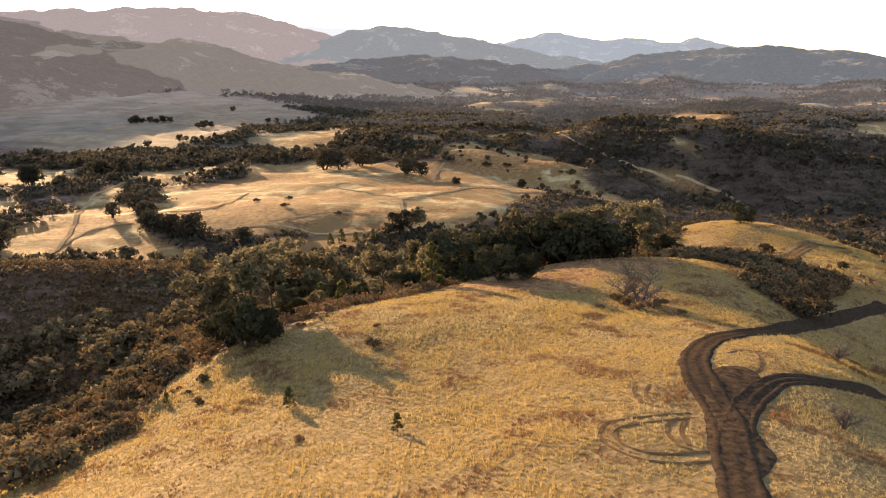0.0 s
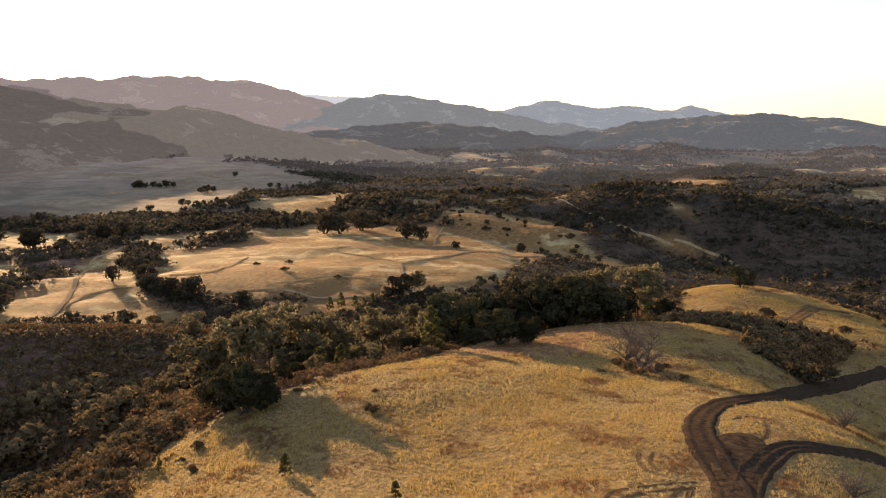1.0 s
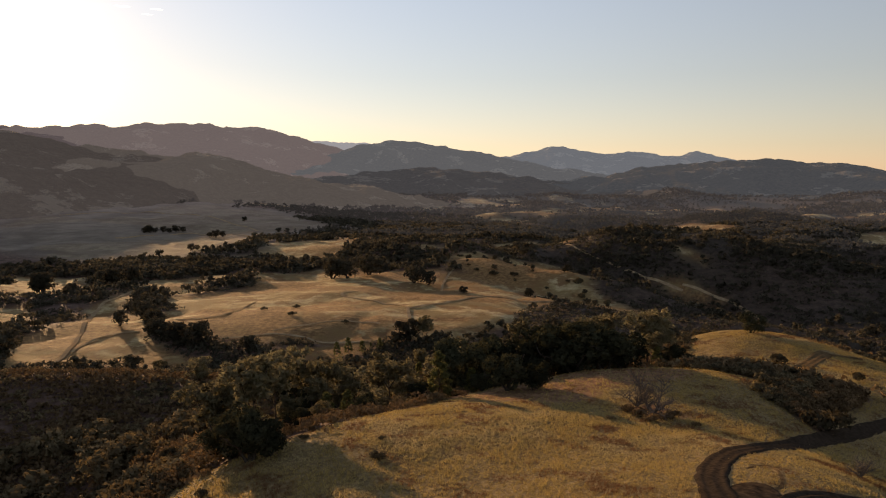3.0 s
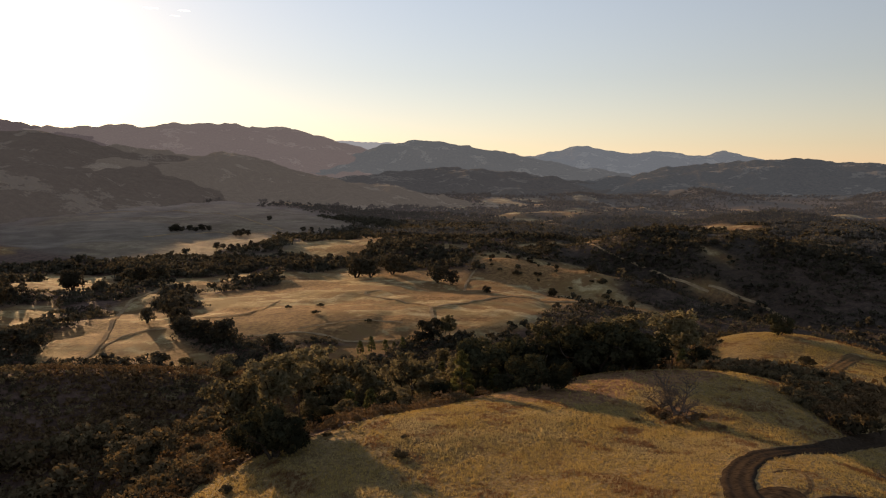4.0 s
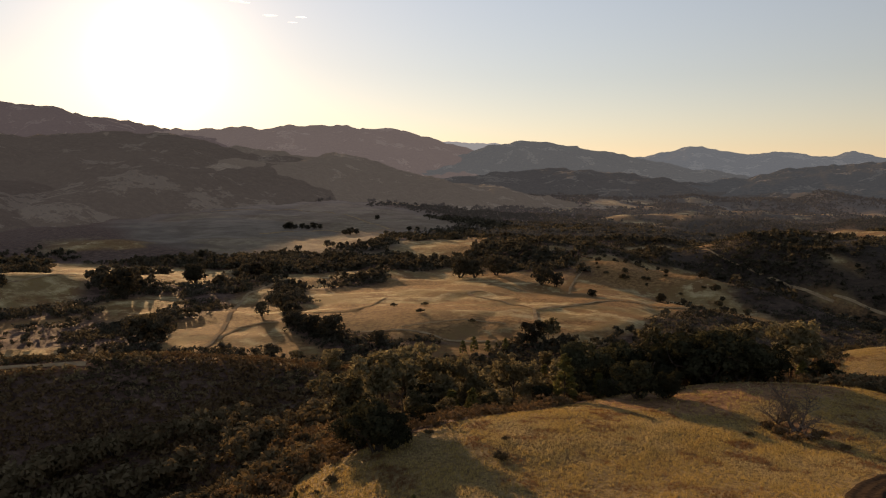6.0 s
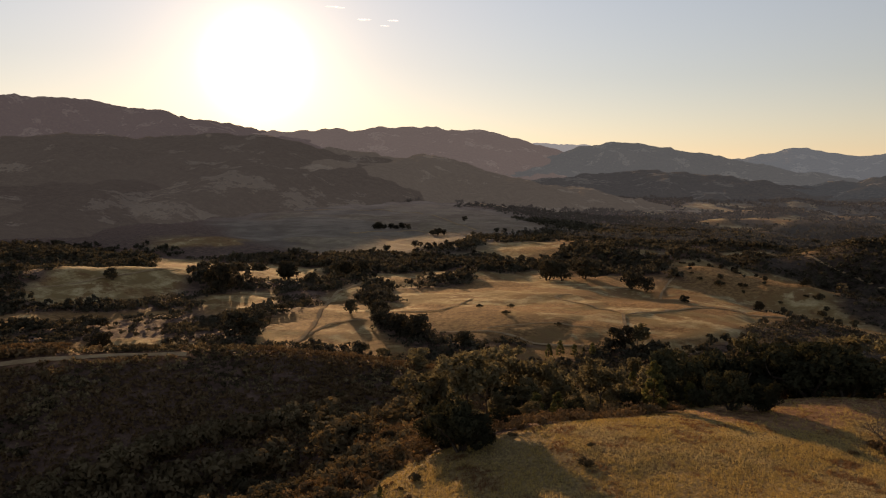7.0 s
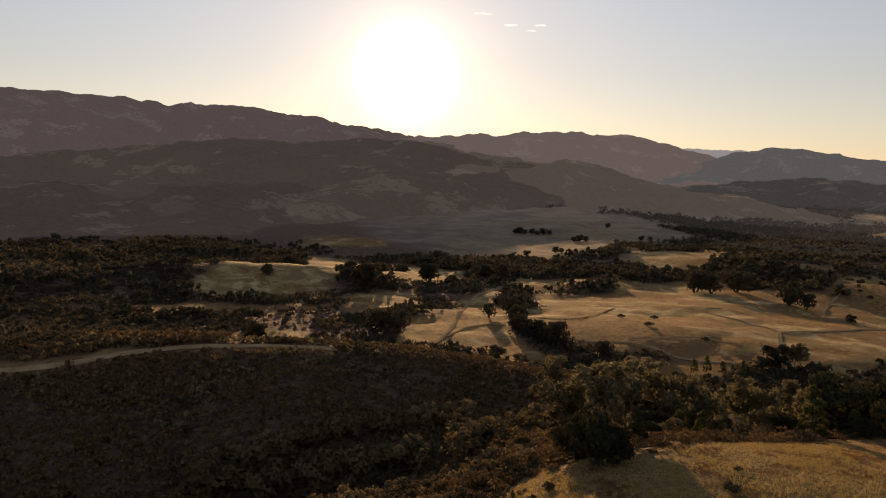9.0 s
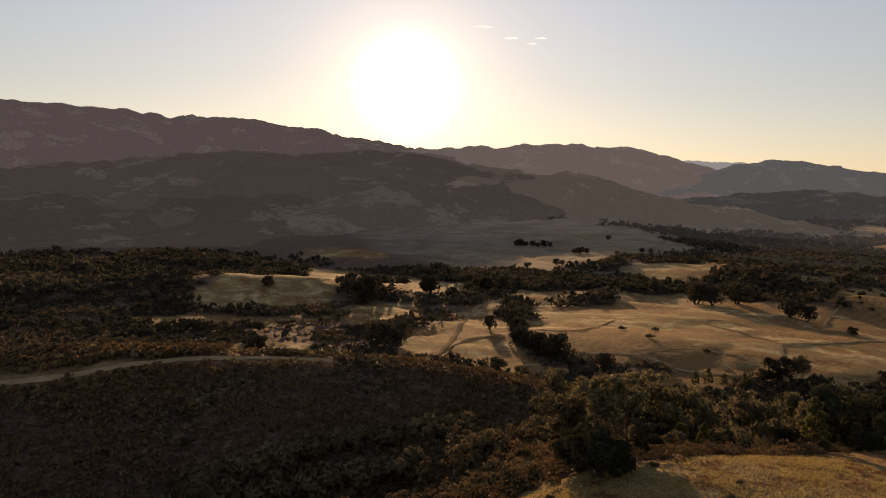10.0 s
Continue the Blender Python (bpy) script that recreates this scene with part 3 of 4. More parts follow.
def road(name, width, *points, lift=0.10, label="bare brown earth track worn by wheels"):
    far = np.hypot(*points[1])
    faint = width < 0.6
    step = 3.0 if far >= 200 else 0.16 if faint else 0.5
    line = smooth_line(points, step)
    torn = name in ("turning_loop", "wheel_mark", "side_ring")
    if 200 <= far < 300:
        RIDGE_TRACK.append((line, width))
    if far < 200 and (torn or not faint):
        TRACKS.append((line, width))
    side = np.gradient(line, axis=0)
    side = np.stack([-side[:, 1], side[:, 0]], 1) / np.maximum(np.hypot(side[:, 0], side[:, 1]), 1e-6)[:, None]
    lanes = np.array([-1.0, -0.8, -0.56, -0.34, -0.12, 0.12, 0.34, 0.56, 0.8, 1.0])
    rut = np.array([-0.12, 0.10, 0.0, -0.07, 0.03, 0.03, -0.07, 0.0, 0.10, -0.12]) * min(1, width / 1.5)
    s = np.arange(len(line)) * step
    grow = 1 + 0.14 * waves(s, s * 0 + 3, 6.0, 11) + 0.10 * waves(s, s * 0 + 9, 1.7, 12)
    xy = line[:, None] + side[:, None] * (lanes[None, :, None] * 0.5 * width * grow[:, None, None])
    x, y = xy[..., 0].ravel(), xy[..., 1].ravel()
    lifted = lift * (0.4 if faint else 1 if far < 200 else 3)
    z = height(x, y) + lifted + np.tile(rut, len(line)) + 0.04 * fractal(x, y, 0.9, 2, 71)
    me = mesh_from("road", np.stack([x, y, z], 1), grid_faces(len(line), len(lanes)), SCUFFED if torn else TRODDEN if faint else EARTH if far < 150 else SCUFFED if far < 215 else PALE_EARTH)
    return tagged(new("road", me), label, "dirt road", kind="structure")


EARTH = plain_material("bare_earth", (0.022, 0.016, 0.011), (0.066, 0.047, 0.033), 1.9, bump=0.03)
SCUFFED = plain_material("scuffed_earth", (0.065, 0.041, 0.022), (0.19, 0.12, 0.058), 1.1)
TRODDEN = plain_material("trodden_grass", (0.22, 0.14, 0.058), (0.40, 0.27, 0.11), 1.2)
PALE_EARTH = plain_material("pale_earth", (0.24, 0.155, 0.085), (0.42, 0.30, 0.17), 0.25)
road("main_track", 3.4, (16.9, 34.5), (19.6, 41.5), (21.5, 47.7), (23.8, 54.6), (24.7, 60.6), (25.6, 66.5), (27.5, 73.3), (31.9, 81.8), (38.7, 89.9), (54.3, 106.0), (68.0, 117.8), (85.6, 132.5))
road("spur_track", 3.0, (23.3, 52.0), (27.2, 59.2), (32.0, 65.3), (35.5, 67.9), (40.9, 69.2), (48.6, 72.8))
road("knoll_track", 4.2, (76.5, 158.5), (82.8, 166.8), (88.7, 174.4), (93.7, 180.1), (98.0, 184.7))
road("knoll_path", 1.2, (97.2, 182.5), (100.8, 181.7), (105.0, 181.4))
road("west_track", 2.2, (-154.6, 272.7), (-158.7, 291.7), (-171.2, 326.3), (-197.2, 389.0), (-204.1, 415.2), (-204.3, 438.1), (-210.3, 473.8), (-212.7, 488.5))
road("west_fork", 1.5, (-156.0, 290.1), (-159.3, 312.5), (-154.2, 323.7), (-143.4, 325.9))
road("field_track", 1.9, (-18.7, 306.1), (-18.4, 324.3), (-20.9, 355.0), (-25.0, 375.3), (-45.4, 397.5), (-64.6, 421.2), (-55.8, 430.2))
road("field_east_track", 1.9, (-20.1, 366.9), (-7.3, 381.8), (5.1, 402.2), (25.9, 430.6), (66.6, 429.2))
road("field_south_track", 1.6, (-103.9, 313.0), (-89.4, 315.1), (-71.6, 314.6), (-55.7, 309.8), (-35.4, 305.9), (-20.6, 304.7))
road("gate_track", 1.7, (-5.7, 453.2), (-5.4, 486.7), (-2.4, 516.2), (3.4, 541.6))
road("ridge_track", 3.2, *RIDGE_LINE)
road("canyon_track", 2.6, (116.7, 728.9), (126.5, 703.3), (136.7, 684.3), (149.0, 666.1), (163.7, 639.8), (179.3, 622.7), (195.9, 603.5))
road("canyon_track", 2.4, (197.5, 609.6), (210.4, 597.5), (221.3, 580.7), (228.6, 568.9), (237.0, 544.2))
road("far_track", 1.8, (-356.2, 323.8), (-339.7, 346.6), (-328.9, 384.2), (-317.7, 414.1))
road("turning_loop", 0.36, (19.6, 46.9), (16.9, 46.4), (14.6, 46.8), (12.8, 48.7), (12.3, 51.0), (13.5, 53.7), (16.4, 55.1), (21.3, 56.5))
road("turning_loop", 0.36, (19.9, 48.5), (16.9, 47.8), (14.6, 48.4), (13.5, 49.9), (13.7, 51.8), (15.5, 53.4), (18.6, 54.5), (20.9, 55.1))
road("wheel_mark", 0.4, (18.7, 64.5), (17.8, 61.7), (17.7, 59.0), (18.6, 57.7))
road("wheel_mark", 0.35, (19.8, 63.8), (18.7, 61.2), (18.7, 59.1))
road("wheel_mark", 0.4, (19.8, 55.3), (18.0, 52.7), (17.8, 49.8), (18.7, 48.6))
road("wheel_mark", 0.4, (20.5, 55.4), (19.0, 52.1), (18.7, 49.3))
road("old_track", 0.34, (-10.9, 69.3), (-3.5, 64.6), (2.4, 59.9), (8.1, 53.0), (12.1, 50.3))
road("old_track", 0.34, (-11.2, 67.8), (-4.0, 62.6), (1.8, 57.5), (7.3, 50.7), (11.7, 48.7))
road("side_ring", 0.4, (32.4, 76.3), (35.2, 78.2), (35.4, 75.1), (33.2, 70.0), (29.8, 66.9))
road("foot_line", 0.2, (-3.2, 42.9), (-3.1, 49.5), (-2.6, 56.1))
road("foot_line", 0.2, (4.6, 42.6), (6.0, 47.2), (7.9, 51.7))
road("farm_track", 5.0, (-564.1, 1034.2), (-492.6, 1097.0), (-387.2, 1087.2), (-318.3, 1021.8), (-247.6, 919.8))
road("farm_track", 4.5, (-376.8, 804.4), (-345.3, 834.4), (-292.9, 871.3), (-226.8, 850.1))
road("field_rill", 1.2, (-134.9, 349.5), (-113.9, 354.2), (-112.5, 389.1), (-113.5, 416.2))
road("field_rill", 1.2, (-80.1, 319.0), (-64.5, 331.3), (-49.3, 336.3), (-32.8, 331.3))
CHURNED = [(22.0, 55.2), (24.9, 62.7), (28.2, 69.2), (31.6, 70.4), (31.6, 65.6), (29.4, 61.6), (26.9, 56.5), (25.0, 51.5), (24.4, 47.6), (21.6, 44.6), (19.9, 47.0), (20.8, 51.0)]


def churned_earth(outline):
    """Earth torn up by turning wheels where the tracks meet."""
    o = np.array(outline)
    gx, gy = np.meshgrid(np.arange(o[:, 0].min() - 1, o[:, 0].max() + 1, 0.17), np.arange(o[:, 1].min() - 1, o[:, 1].max() + 1, 0.17))
    x, y = gx.ravel(), gy.ravel()
    depth = inside(x, y, outline, 0.3, 19, 5.0)
    z = height(x, y) + 0.07 + 0.05 * smooth(-0.1, 0.8, depth) - 0.12 * smooth(0.0, -0.2, depth) + 0.035 * fractal(x, y, 1.1, 3, 27) + 0.02 * fractal(x, y, 0.35, 2, 28)
    faces = grid_faces(*gx.shape)
    faces = faces[(depth[faces] > -0.25).any(1)]
    me = mesh_from("road", np.stack([x, y, z], 1), faces[:, ::-1], TORN_EARTH)
    tagged(new("road", me), "churned dark earth where two tracks meet", "dirt road", kind="structure")


TORN_EARTH = plain_material("torn_earth", (0.018, 0.013, 0.010), (0.088, 0.060, 0.037), 1.3, bump=0.06)
CHURNED = [(float(a), float(b)) for a, b in smooth_line(CHURNED + CHURNED[:1], 1.0)]
churned_earth(CHURNED)


# ---- plants: kinds ----
rng = np.random.default_rng(5)


def leaves(centres, outward, size, rng, flat=0.35, long=1.5):
    """Small folded leaf sprays at centres, facing roughly outward: one triangle each."""
    n = len(centres)
    nrm = outward + flat * 1.5 * rng.normal(size=(n, 3))
    nrm /= np.maximum(np.linalg.norm(nrm, axis=1), 1e-6)[:, None]
    u = np.cross(nrm, rng.normal(size=(n, 3)))
    u /= np.maximum(np.linalg.norm(u, axis=1), 1e-6)[:, None]
    v = np.cross(nrm, u)
    s = (size * (0.6 + 0.8 * rng.random(n)))[:, None]
    a, b = centres - u * s * 0.5 * long, centres + u * s * 0.5 * long
    c, d = centres + v * s * 0.5 + nrm * s * 0.12, centres - v * s * 0.5 - nrm * s * 0.12
    verts = np.stack([a - (c - d) * 0.5, b, a + (c - d) * 0.5], 1).reshape(-1, 3)
    faces = np.arange(3 * n).reshape(n, 3)
    soft_n = outward / np.maximum(np.linalg.norm(outward, axis=1), 1e-6)[:, None] + 0.55 * nrm + np.array((0, 0, 0.15))
    soft_n /= np.maximum(np.linalg.norm(soft_n, axis=1), 1e-6)[:, None]
    return verts, faces, np.repeat(soft_n, 3, 0)


def sphere_dirs(n, rng):
    d = rng.normal(size=(n, 3))
    return d / np.linalg.norm(d, axis=1)[:, None]


def clumped(clumps, count, size, rng, hollow=0.55, flat=0.35, long=1.5):
    """Leaf sprays over a set of clumps (x, y, z, radius, squash)."""
    clumps = np.array(clumps, float)
    w = clumps[:, 3] ** 2
    pick = rng.choice(len(clumps), count, p=w / w.sum())
    d = sphere_dirs(count, rng)
    d[:, 2] = np.where((d[:, 2] < -0.3) & (rng.random(count) < 0.6), -d[:, 2], d[:, 2])
    rad = clumps[pick, 3] * (hollow + (1.08 - hollow) * rng.random(count) ** 0.5)
    c = clumps[pick, :3] + d * rad[:, None] * np.stack([np.ones(count), np.ones(count), clumps[pick, 4]], 1)
    return leaves(c, d, size, rng, flat, long)


def tube(verts, faces, a, b, ra, rb):
    sides = 6 if ra > 0.012 else 3
    a, b = np.array(a, float), np.array(b, float)
    ax = (b - a) / max(np.linalg.norm(b - a), 1e-6)
    u = np.cross(ax, (0.3, 0.9, 0.2))
    u /= np.linalg.norm(u)
    v = np.cross(ax, u)
    base = len(verts)
    for p, r in ((a, ra), (b, rb)):
        for k in range(sides):
            t = 2 * math.pi * k / sides
            verts.append(p + r * (math.cos(t) * u + math.sin(t) * v))
    for k in range(sides):
        faces.append((base + k, base + (k + 1) % sides, base + sides + (k + 1) % sides, base + sides + k))


def limb(verts, faces, start, heading, length, r, rng, bends=4, droop=0.0, wander=0.25):
    """A bent, tapering limb; returns its points."""
    p, h = np.array(start, float), np.array(heading, float) / np.linalg.norm(heading)
    pts = [p]
    for i in range(bends):
        q = p + h * length / bends
        tube(verts, faces, p, q, r * (1 - 0.8 * i / bends), r * (1 - 0.8 * (i + 1) / bends))
        h = h + wander * rng.normal(size=3) + np.array((0, 0, -droop))
        h /= np.linalg.norm(h)
        p = q
        pts.append(p)
    return pts


LEAF = {
    "oak": leaf_material("oak_leaf", (0.034, 0.034, 0.020), (0.078, 0.074, 0.041), 0.3),
    "pale_oak": leaf_material("pale_oak_leaf", (0.165, 0.134, 0.074), (0.29, 0.240, 0.132), 0.5),
    "grey_pine": leaf_material("grey_pine_needle", (0.18, 0.150, 0.084), (0.31, 0.262, 0.148), 0.5),
    "young_pine": leaf_material("green_pine_needle", (0.115, 0.112, 0.042), (0.235, 0.21, 0.080), 0.5),
    "bush": leaf_material("bush_leaf", (0.088, 0.069, 0.041), (0.168, 0.135, 0.078), 0.3),
    "rust": leaf_material("rust_scrub_leaf", (0.150, 0.096, 0.050), (0.245, 0.160, 0.084), 0.22),
    "olive": leaf_material("olive_scrub_leaf", (0.155, 0.114, 0.062), (0.262, 0.198, 0.108), 0.3),
    "far_oak": leaf_material("hill_oak_leaf", (0.060, 0.051, 0.034), (0.122, 0.105, 0.071), 0.35),
    "far_pine": leaf_material("hill_pine_needle", (0.084, 0.071, 0.049), (0.155, 0.133, 0.092), 0.35),
    # The two far woods glow faintly, haze put into their leaf emission.
    "hill_woods": leaf_material("hill_woods_leaf", (0.040, 0.038, 0.028), (0.090, 0.082, 0.058), 0.3, haze_glow=0.015),
    "distant_woods": leaf_material("distant_woods_leaf", (0.040, 0.038, 0.030), (0.085, 0.080, 0.062), 0.3, haze_glow=0.030),
    "straw": leaf_material("straw_leaf", (0.26, 0.19, 0.10), (0.42, 0.32, 0.17), 0.35),
}
BARK = plain_material("bark", (0.035, 0.026, 0.020), (0.10, 0.080, 0.062), 3.0, bump=0.05)
GREY_BARK = plain_material("weathered_wood", (0.075, 0.060, 0.051), (0.155, 0.130, 0.112), 4.0, bump=0.04)


def part(name, me, parent, label=""):
    ob = new(name, me)
    ob.parent = parent
    return tagged(ob, label)


def tree_thing(name, wood, crown, bark, leaf, label, category, group):
    top = new(name)
    if wood[0]:
        part("trunk", mesh_from("trunk", wood[0], wood[1], bark), top)
    if crown is not None:
        part("crown", mesh_from("crown", crown[0], crown[1], leaf, True, crown[2]), top)
    return tagged(top, label, category, group)


def oak(seed, leaf="oak", count=4200, name="oak_tree", label="dark green oak with a broad dense crown"):
    """A round oak, one metre tall per unit of scale: several stems, a crown of uneven clumps."""
    r = np.random.default_rng(seed)
    v, f, clumps = [], [], []
    for k in range(4):
        t = 2 * math.pi * (k + r.random()) / 4
        pts = limb(v, f, (0.03 * math.cos(t), 0.03 * math.sin(t), -0.05), (0.55 * math.cos(t), 0.55 * math.sin(t), 1.0), 0.72, 0.035, r, 5, 0, 0.2)
        for p in pts[2:]:
            h = sphere_dirs(1, r)[0] * (1, 1, 0.4)
            limb(v, f, p, h + (0, 0, 0.4), 0.28, 0.013, r, 3)
    for k in range(32):
        t, q = 2 * math.pi * r.random(), math.sqrt(r.random())
        zc = 0.17 + 0.65 * r.random()
        wide = 0.50 * math.sqrt(max(0.05, 1 - ((zc - 0.45) / 0.50) ** 2))
        clumps.append((wide * q * math.cos(t), wide * q * math.sin(t), zc, 0.11 + 0.09 * r.random(), 0.8))
    return tree_thing(name, (v, f), clumped(clumps, count, 0.050 * math.sqrt(2500 / count), r), BARK, LEAF[leaf], label, "tree", "trees of the valley")


def grey_pine(seed):
    """A tall open pine with forked stems and see-through tufts."""
    r = np.random.default_rng(seed)
    v, f, clumps = [], [], []
    stem = limb(v, f, (0, 0, -0.03), (0.04, 0.02, 1), 0.62, 0.016, r, 6, 0, 0.04)
    for fork in range(3):
        pts = limb(v, f, stem[3 + fork % 2], (0.30 * r.normal(), 0.30 * r.normal(), 1), 0.46, 0.010, r, 5, 0, 0.10)
        stem = stem + pts[1:]
    for p in stem:
        if p[2] < 0.40:
            continue
        for k in range(4):
            t = 2 * math.pi * r.random()
            reach = (0.155 - 0.11 * max(0, p[2] - 0.45)) * (0.6 + 0.7 * r.random())
            pts = limb(v, f, p, (math.cos(t), math.sin(t), 0.35), reach, 0.004, r, 2, -0.05)
            clumps.append((*pts[-1], 0.036 + 0.040 * r.random(), 0.8))
            clumps.append((*pts[-2], 0.025 + 0.02 * r.random(), 0.8))
    return tree_thing("pine_tree", (v, f), clumped(clumps, 3300, 0.0215, r, 0.1, 0.7, 2.2), BARK, LEAF["grey_pine"], "tall open grey-green pine with forked stems", "tree", "trees of the valley")


def young_pine(seed, leaf="young_pine"):
    """A full young pine: whorls of boughs that shorten upwards."""
    r = np.random.default_rng(seed)
    v, f, clumps = [], [], []
    limb(v, f, (0, 0, -0.03), (0, 0, 1), 0.98, 0.022, r, 6, 0, 0.03)
    for k in range(46):
        zc = 0.08 + 0.88 * r.random()
        t = 2 * math.pi * r.random()
        reach = 0.30 * (1 - zc) ** 0.7 * (0.75 + 0.5 * r.random()) + 0.02
        limb(v, f, (0, 0, zc), (math.cos(t), math.sin(t), 0.25), reach, 0.006, r, 2)
        clumps.append((reach * 0.8 * math.cos(t), reach * 0.8 * math.sin(t), zc + 0.05, 0.055 + 0.04 * r.random(), 0.7))
    return tree_thing("young_pine", (v, f), clumped(clumps, 2400, 0.035, r, 0.2, 0.6, 2.0), BARK, LEAF[leaf], "full olive-green young pine on the grass", "tree", "young pines")


def bush(seed, leaf="bush", name="bush", label="low dark green bush in dry grass", count=640, wide=0.62, group="bushes"):
    r = np.random.default_rng(seed)
    v, f, clumps = [], [], []
    for k in range(6):
        t = 2 * math.pi * (k + r.random()) / 6
        pts = limb(v, f, (0, 0, -0.05), (0.8 * math.cos(t), 0.8 * math.sin(t), 0.9), 0.7, 0.022, r, 3)
    for k in range(11):
        t, q = 2 * math.pi * r.random(), math.sqrt(r.random())
        clumps.append((wide * q * math.cos(t), wide * q * math.sin(t), 0.30 + 0.34 * r.random() * (1.2 - q), 0.22 + 0.12 * r.random(), 0.85))
    return tree_thing(name, (v, f), clumped(clumps, count, 2.6 / math.sqrt(count), r, 0.4, 0.5), BARK, LEAF[leaf], label, "shrub", group)


def dead_tree(seed, name="dead_tree", label="bare grey dead tree with spreading twisted branches", spread=0.9, stems=4):
    r = np.random.default_rng(seed)
    v, f = [], []

    def branch(p, h, length, rad, depth):
        pts = limb(v, f, p, h, length, rad, r, 4, 0.015, 0.24)
        if depth:
            for q in pts[1:]:
                for _ in range(3):
                    branch(q, sphere_dirs(1, r)[0] * (1, 1, 0.7) + (0, 0, 0.25) + 0.6 * np.array(h), length * 0.50, rad * 0.36, depth - 1)

    for k in range(stems):
        t = 2 * math.pi * (k + 0.6 * r.random()) / stems
        branch(np.array((0, 0, -0.03)), np.array((spread * math.cos(t), spread * math.sin(t), 0.9)), 0.66, 0.030, 2)
    return tree_thing(name, (v, f), None, GREY_BARK, None, label, "tree" if name == "dead_tree" else "shrub", "bare plants")


KINDS = {
    "oak": [oak(s) for s in (1, 2, 3)],
    "pale_oak": [oak(s, "pale_oak", 4600, "pale_oak_tree", "grey-green deciduous oak at the field's edge") for s in (11, 12)],
    "field_oak": [oak(s, "far_oak", 1500) for s in (5, 6)],
    "grey_pine": [grey_pine(s) for s in (21, 22, 23)],
    "young_pine": [young_pine(s) for s in (31, 32)],
    "bush": [bush(s) for s in (41, 42)],
    "dry_bush": [bush(45, "rust", "dry_bush", "withered rust-brown bush in dry grass")],
    "straw_bush": [bush(46, "straw", "straw_bush", "pale straw-coloured leafy bush among dark trees", 900)],
    "rust": [bush(s, "rust", "scrub_bush", "rust-brown chaparral bush on the slope", 620, 0.75, "chaparral") for s in (51, 52)],
    "olive": [bush(s, "olive", "scrub_bush", "olive-green chaparral bush on the slope", 620, 0.75, "chaparral") for s in (53, 54)],
    "dead_tree": [dead_tree(61)],
    "dead_shrub": [dead_tree(62, "dead_shrub", "bare brown dead shrub in grass", 0.5, 6)],
}
PLANTED, used = [], set()


def plant(kind, x, y, h, sink=0.0):
    """Set a plant of that height on the ground."""
    if kind == "oak" and math.hypot(x, y) > 230:
        kind = "field_oak"
    model = KINDS[kind][int(rng.integers(len(KINDS[kind])))]
    turn, wide = rng.random() * 360, 0.92 + 0.22 * rng.random()
    m = pose(x, y, float(height(x, y)) - sink * h, 0, 0, turn)
    if model in used:
        ob = copy_thing(model, m)
    else:
        used.add(model)
        model.matrix_basis = m
        ob = model
    ob.scale = (h * wide, h * wide, h)
    PLANTED.append((x, y, h))
    return ob


plant("oak", -29.2, 92.8, 6.9)
plant("oak", -25.3, 87.7, 7.7)
plant("oak", -22.9, 87.6, 5.3)
plant("grey_pine", -29.2, 104.2, 14.9)
plant("grey_pine", -28.9, 147.2, 18.3)
plant("grey_pine", -41.6, 123.2, 17.3)
plant("grey_pine", -24.9, 156.0, 15.4)
plant("young_pine", -2.0, 126.7, 8.4)
plant("grey_pine", -15.7, 204.1, 13.3)
plant("grey_pine", -33.9, 135.8, 18.4)
plant("straw_bush", -7.8, 149.8, 3.6)
plant("oak", 1.9, 142.0, 13.2)
plant("oak", 8.2, 151.8, 13.4)
plant("oak", 10.4, 125.7, 7.5)
plant("oak", 15.4, 124.5, 5.0)
plant("oak", 22.9, 156.3, 13.6)
plant("oak", 26.3, 149.7, 12.5)
plant("oak", 32.5, 150.5, 11.0)
plant("oak", 37.4, 153.5, 9.1)
plant("oak", 15.9, 149.2, 10.3)
plant("oak", 6.0, 132.1, 3.6)
plant("grey_pine", 38.1, 181.0, 19.9)
plant("grey_pine", 47.6, 171.5, 17.6)
plant("grey_pine", 51.0, 172.6, 14.9)
plant("grey_pine", 29.1, 299.0, 14.5)
plant("grey_pine", -12.1, 306.4, 12.4)
plant("grey_pine", -10.3, 306.5, 10.6)
plant("oak", -18.7, 306.1, 10.6)
plant("oak", -23.0, 305.0, 5.3)
plant("young_pine", -42.6, 294.9, 6.2)
plant("young_pine", -36.6, 294.5, 4.9)
plant("young_pine", -29.4, 294.5, 5.6)
plant("young_pine", -46.9, 292.2, 5.3)
plant("young_pine", -33.3, 297.3, 2.8)
plant("oak", -108.1, 301.2, 11.5)
plant("oak", -118.9, 305.6, 9.7)
plant("pale_oak", -80.4, 224.7, 7.6)
plant("pale_oak", -110.9, 268.3, 4.3)
plant("oak", -124.9, 275.5, 4.7)
plant("oak", -257.6, 446.6, 13.4)
plant("oak", -244.4, 457.1, 6.7)
plant("oak", 85.8, 202.7, 6.5)
plant("bush", 79.1, 170.9, 3.1)
plant("bush", 61.3, 114.5, 4.6)
plant("bush", 89.5, 155.5, 2.3)
plant("oak", 8.5, 446.4, 5.1)
plant("bush", -77.3, 348.1, 2.6)
plant("bush", -82.9, 382.0, 2.6)
plant("bush", -96.5, 368.9, 2.5)
plant("bush", -49.6, 332.9, 2.2)
plant("bush", -8.7, 82.2, 1.3)
plant("young_pine", -4.0, 57.1, 1.8)
plant("young_pine", -15.4, 66.0, 2.2)
plant("bush", -28.8, 79.6, 1.2)
plant("bush", -29.6, 76.9, 0.6)
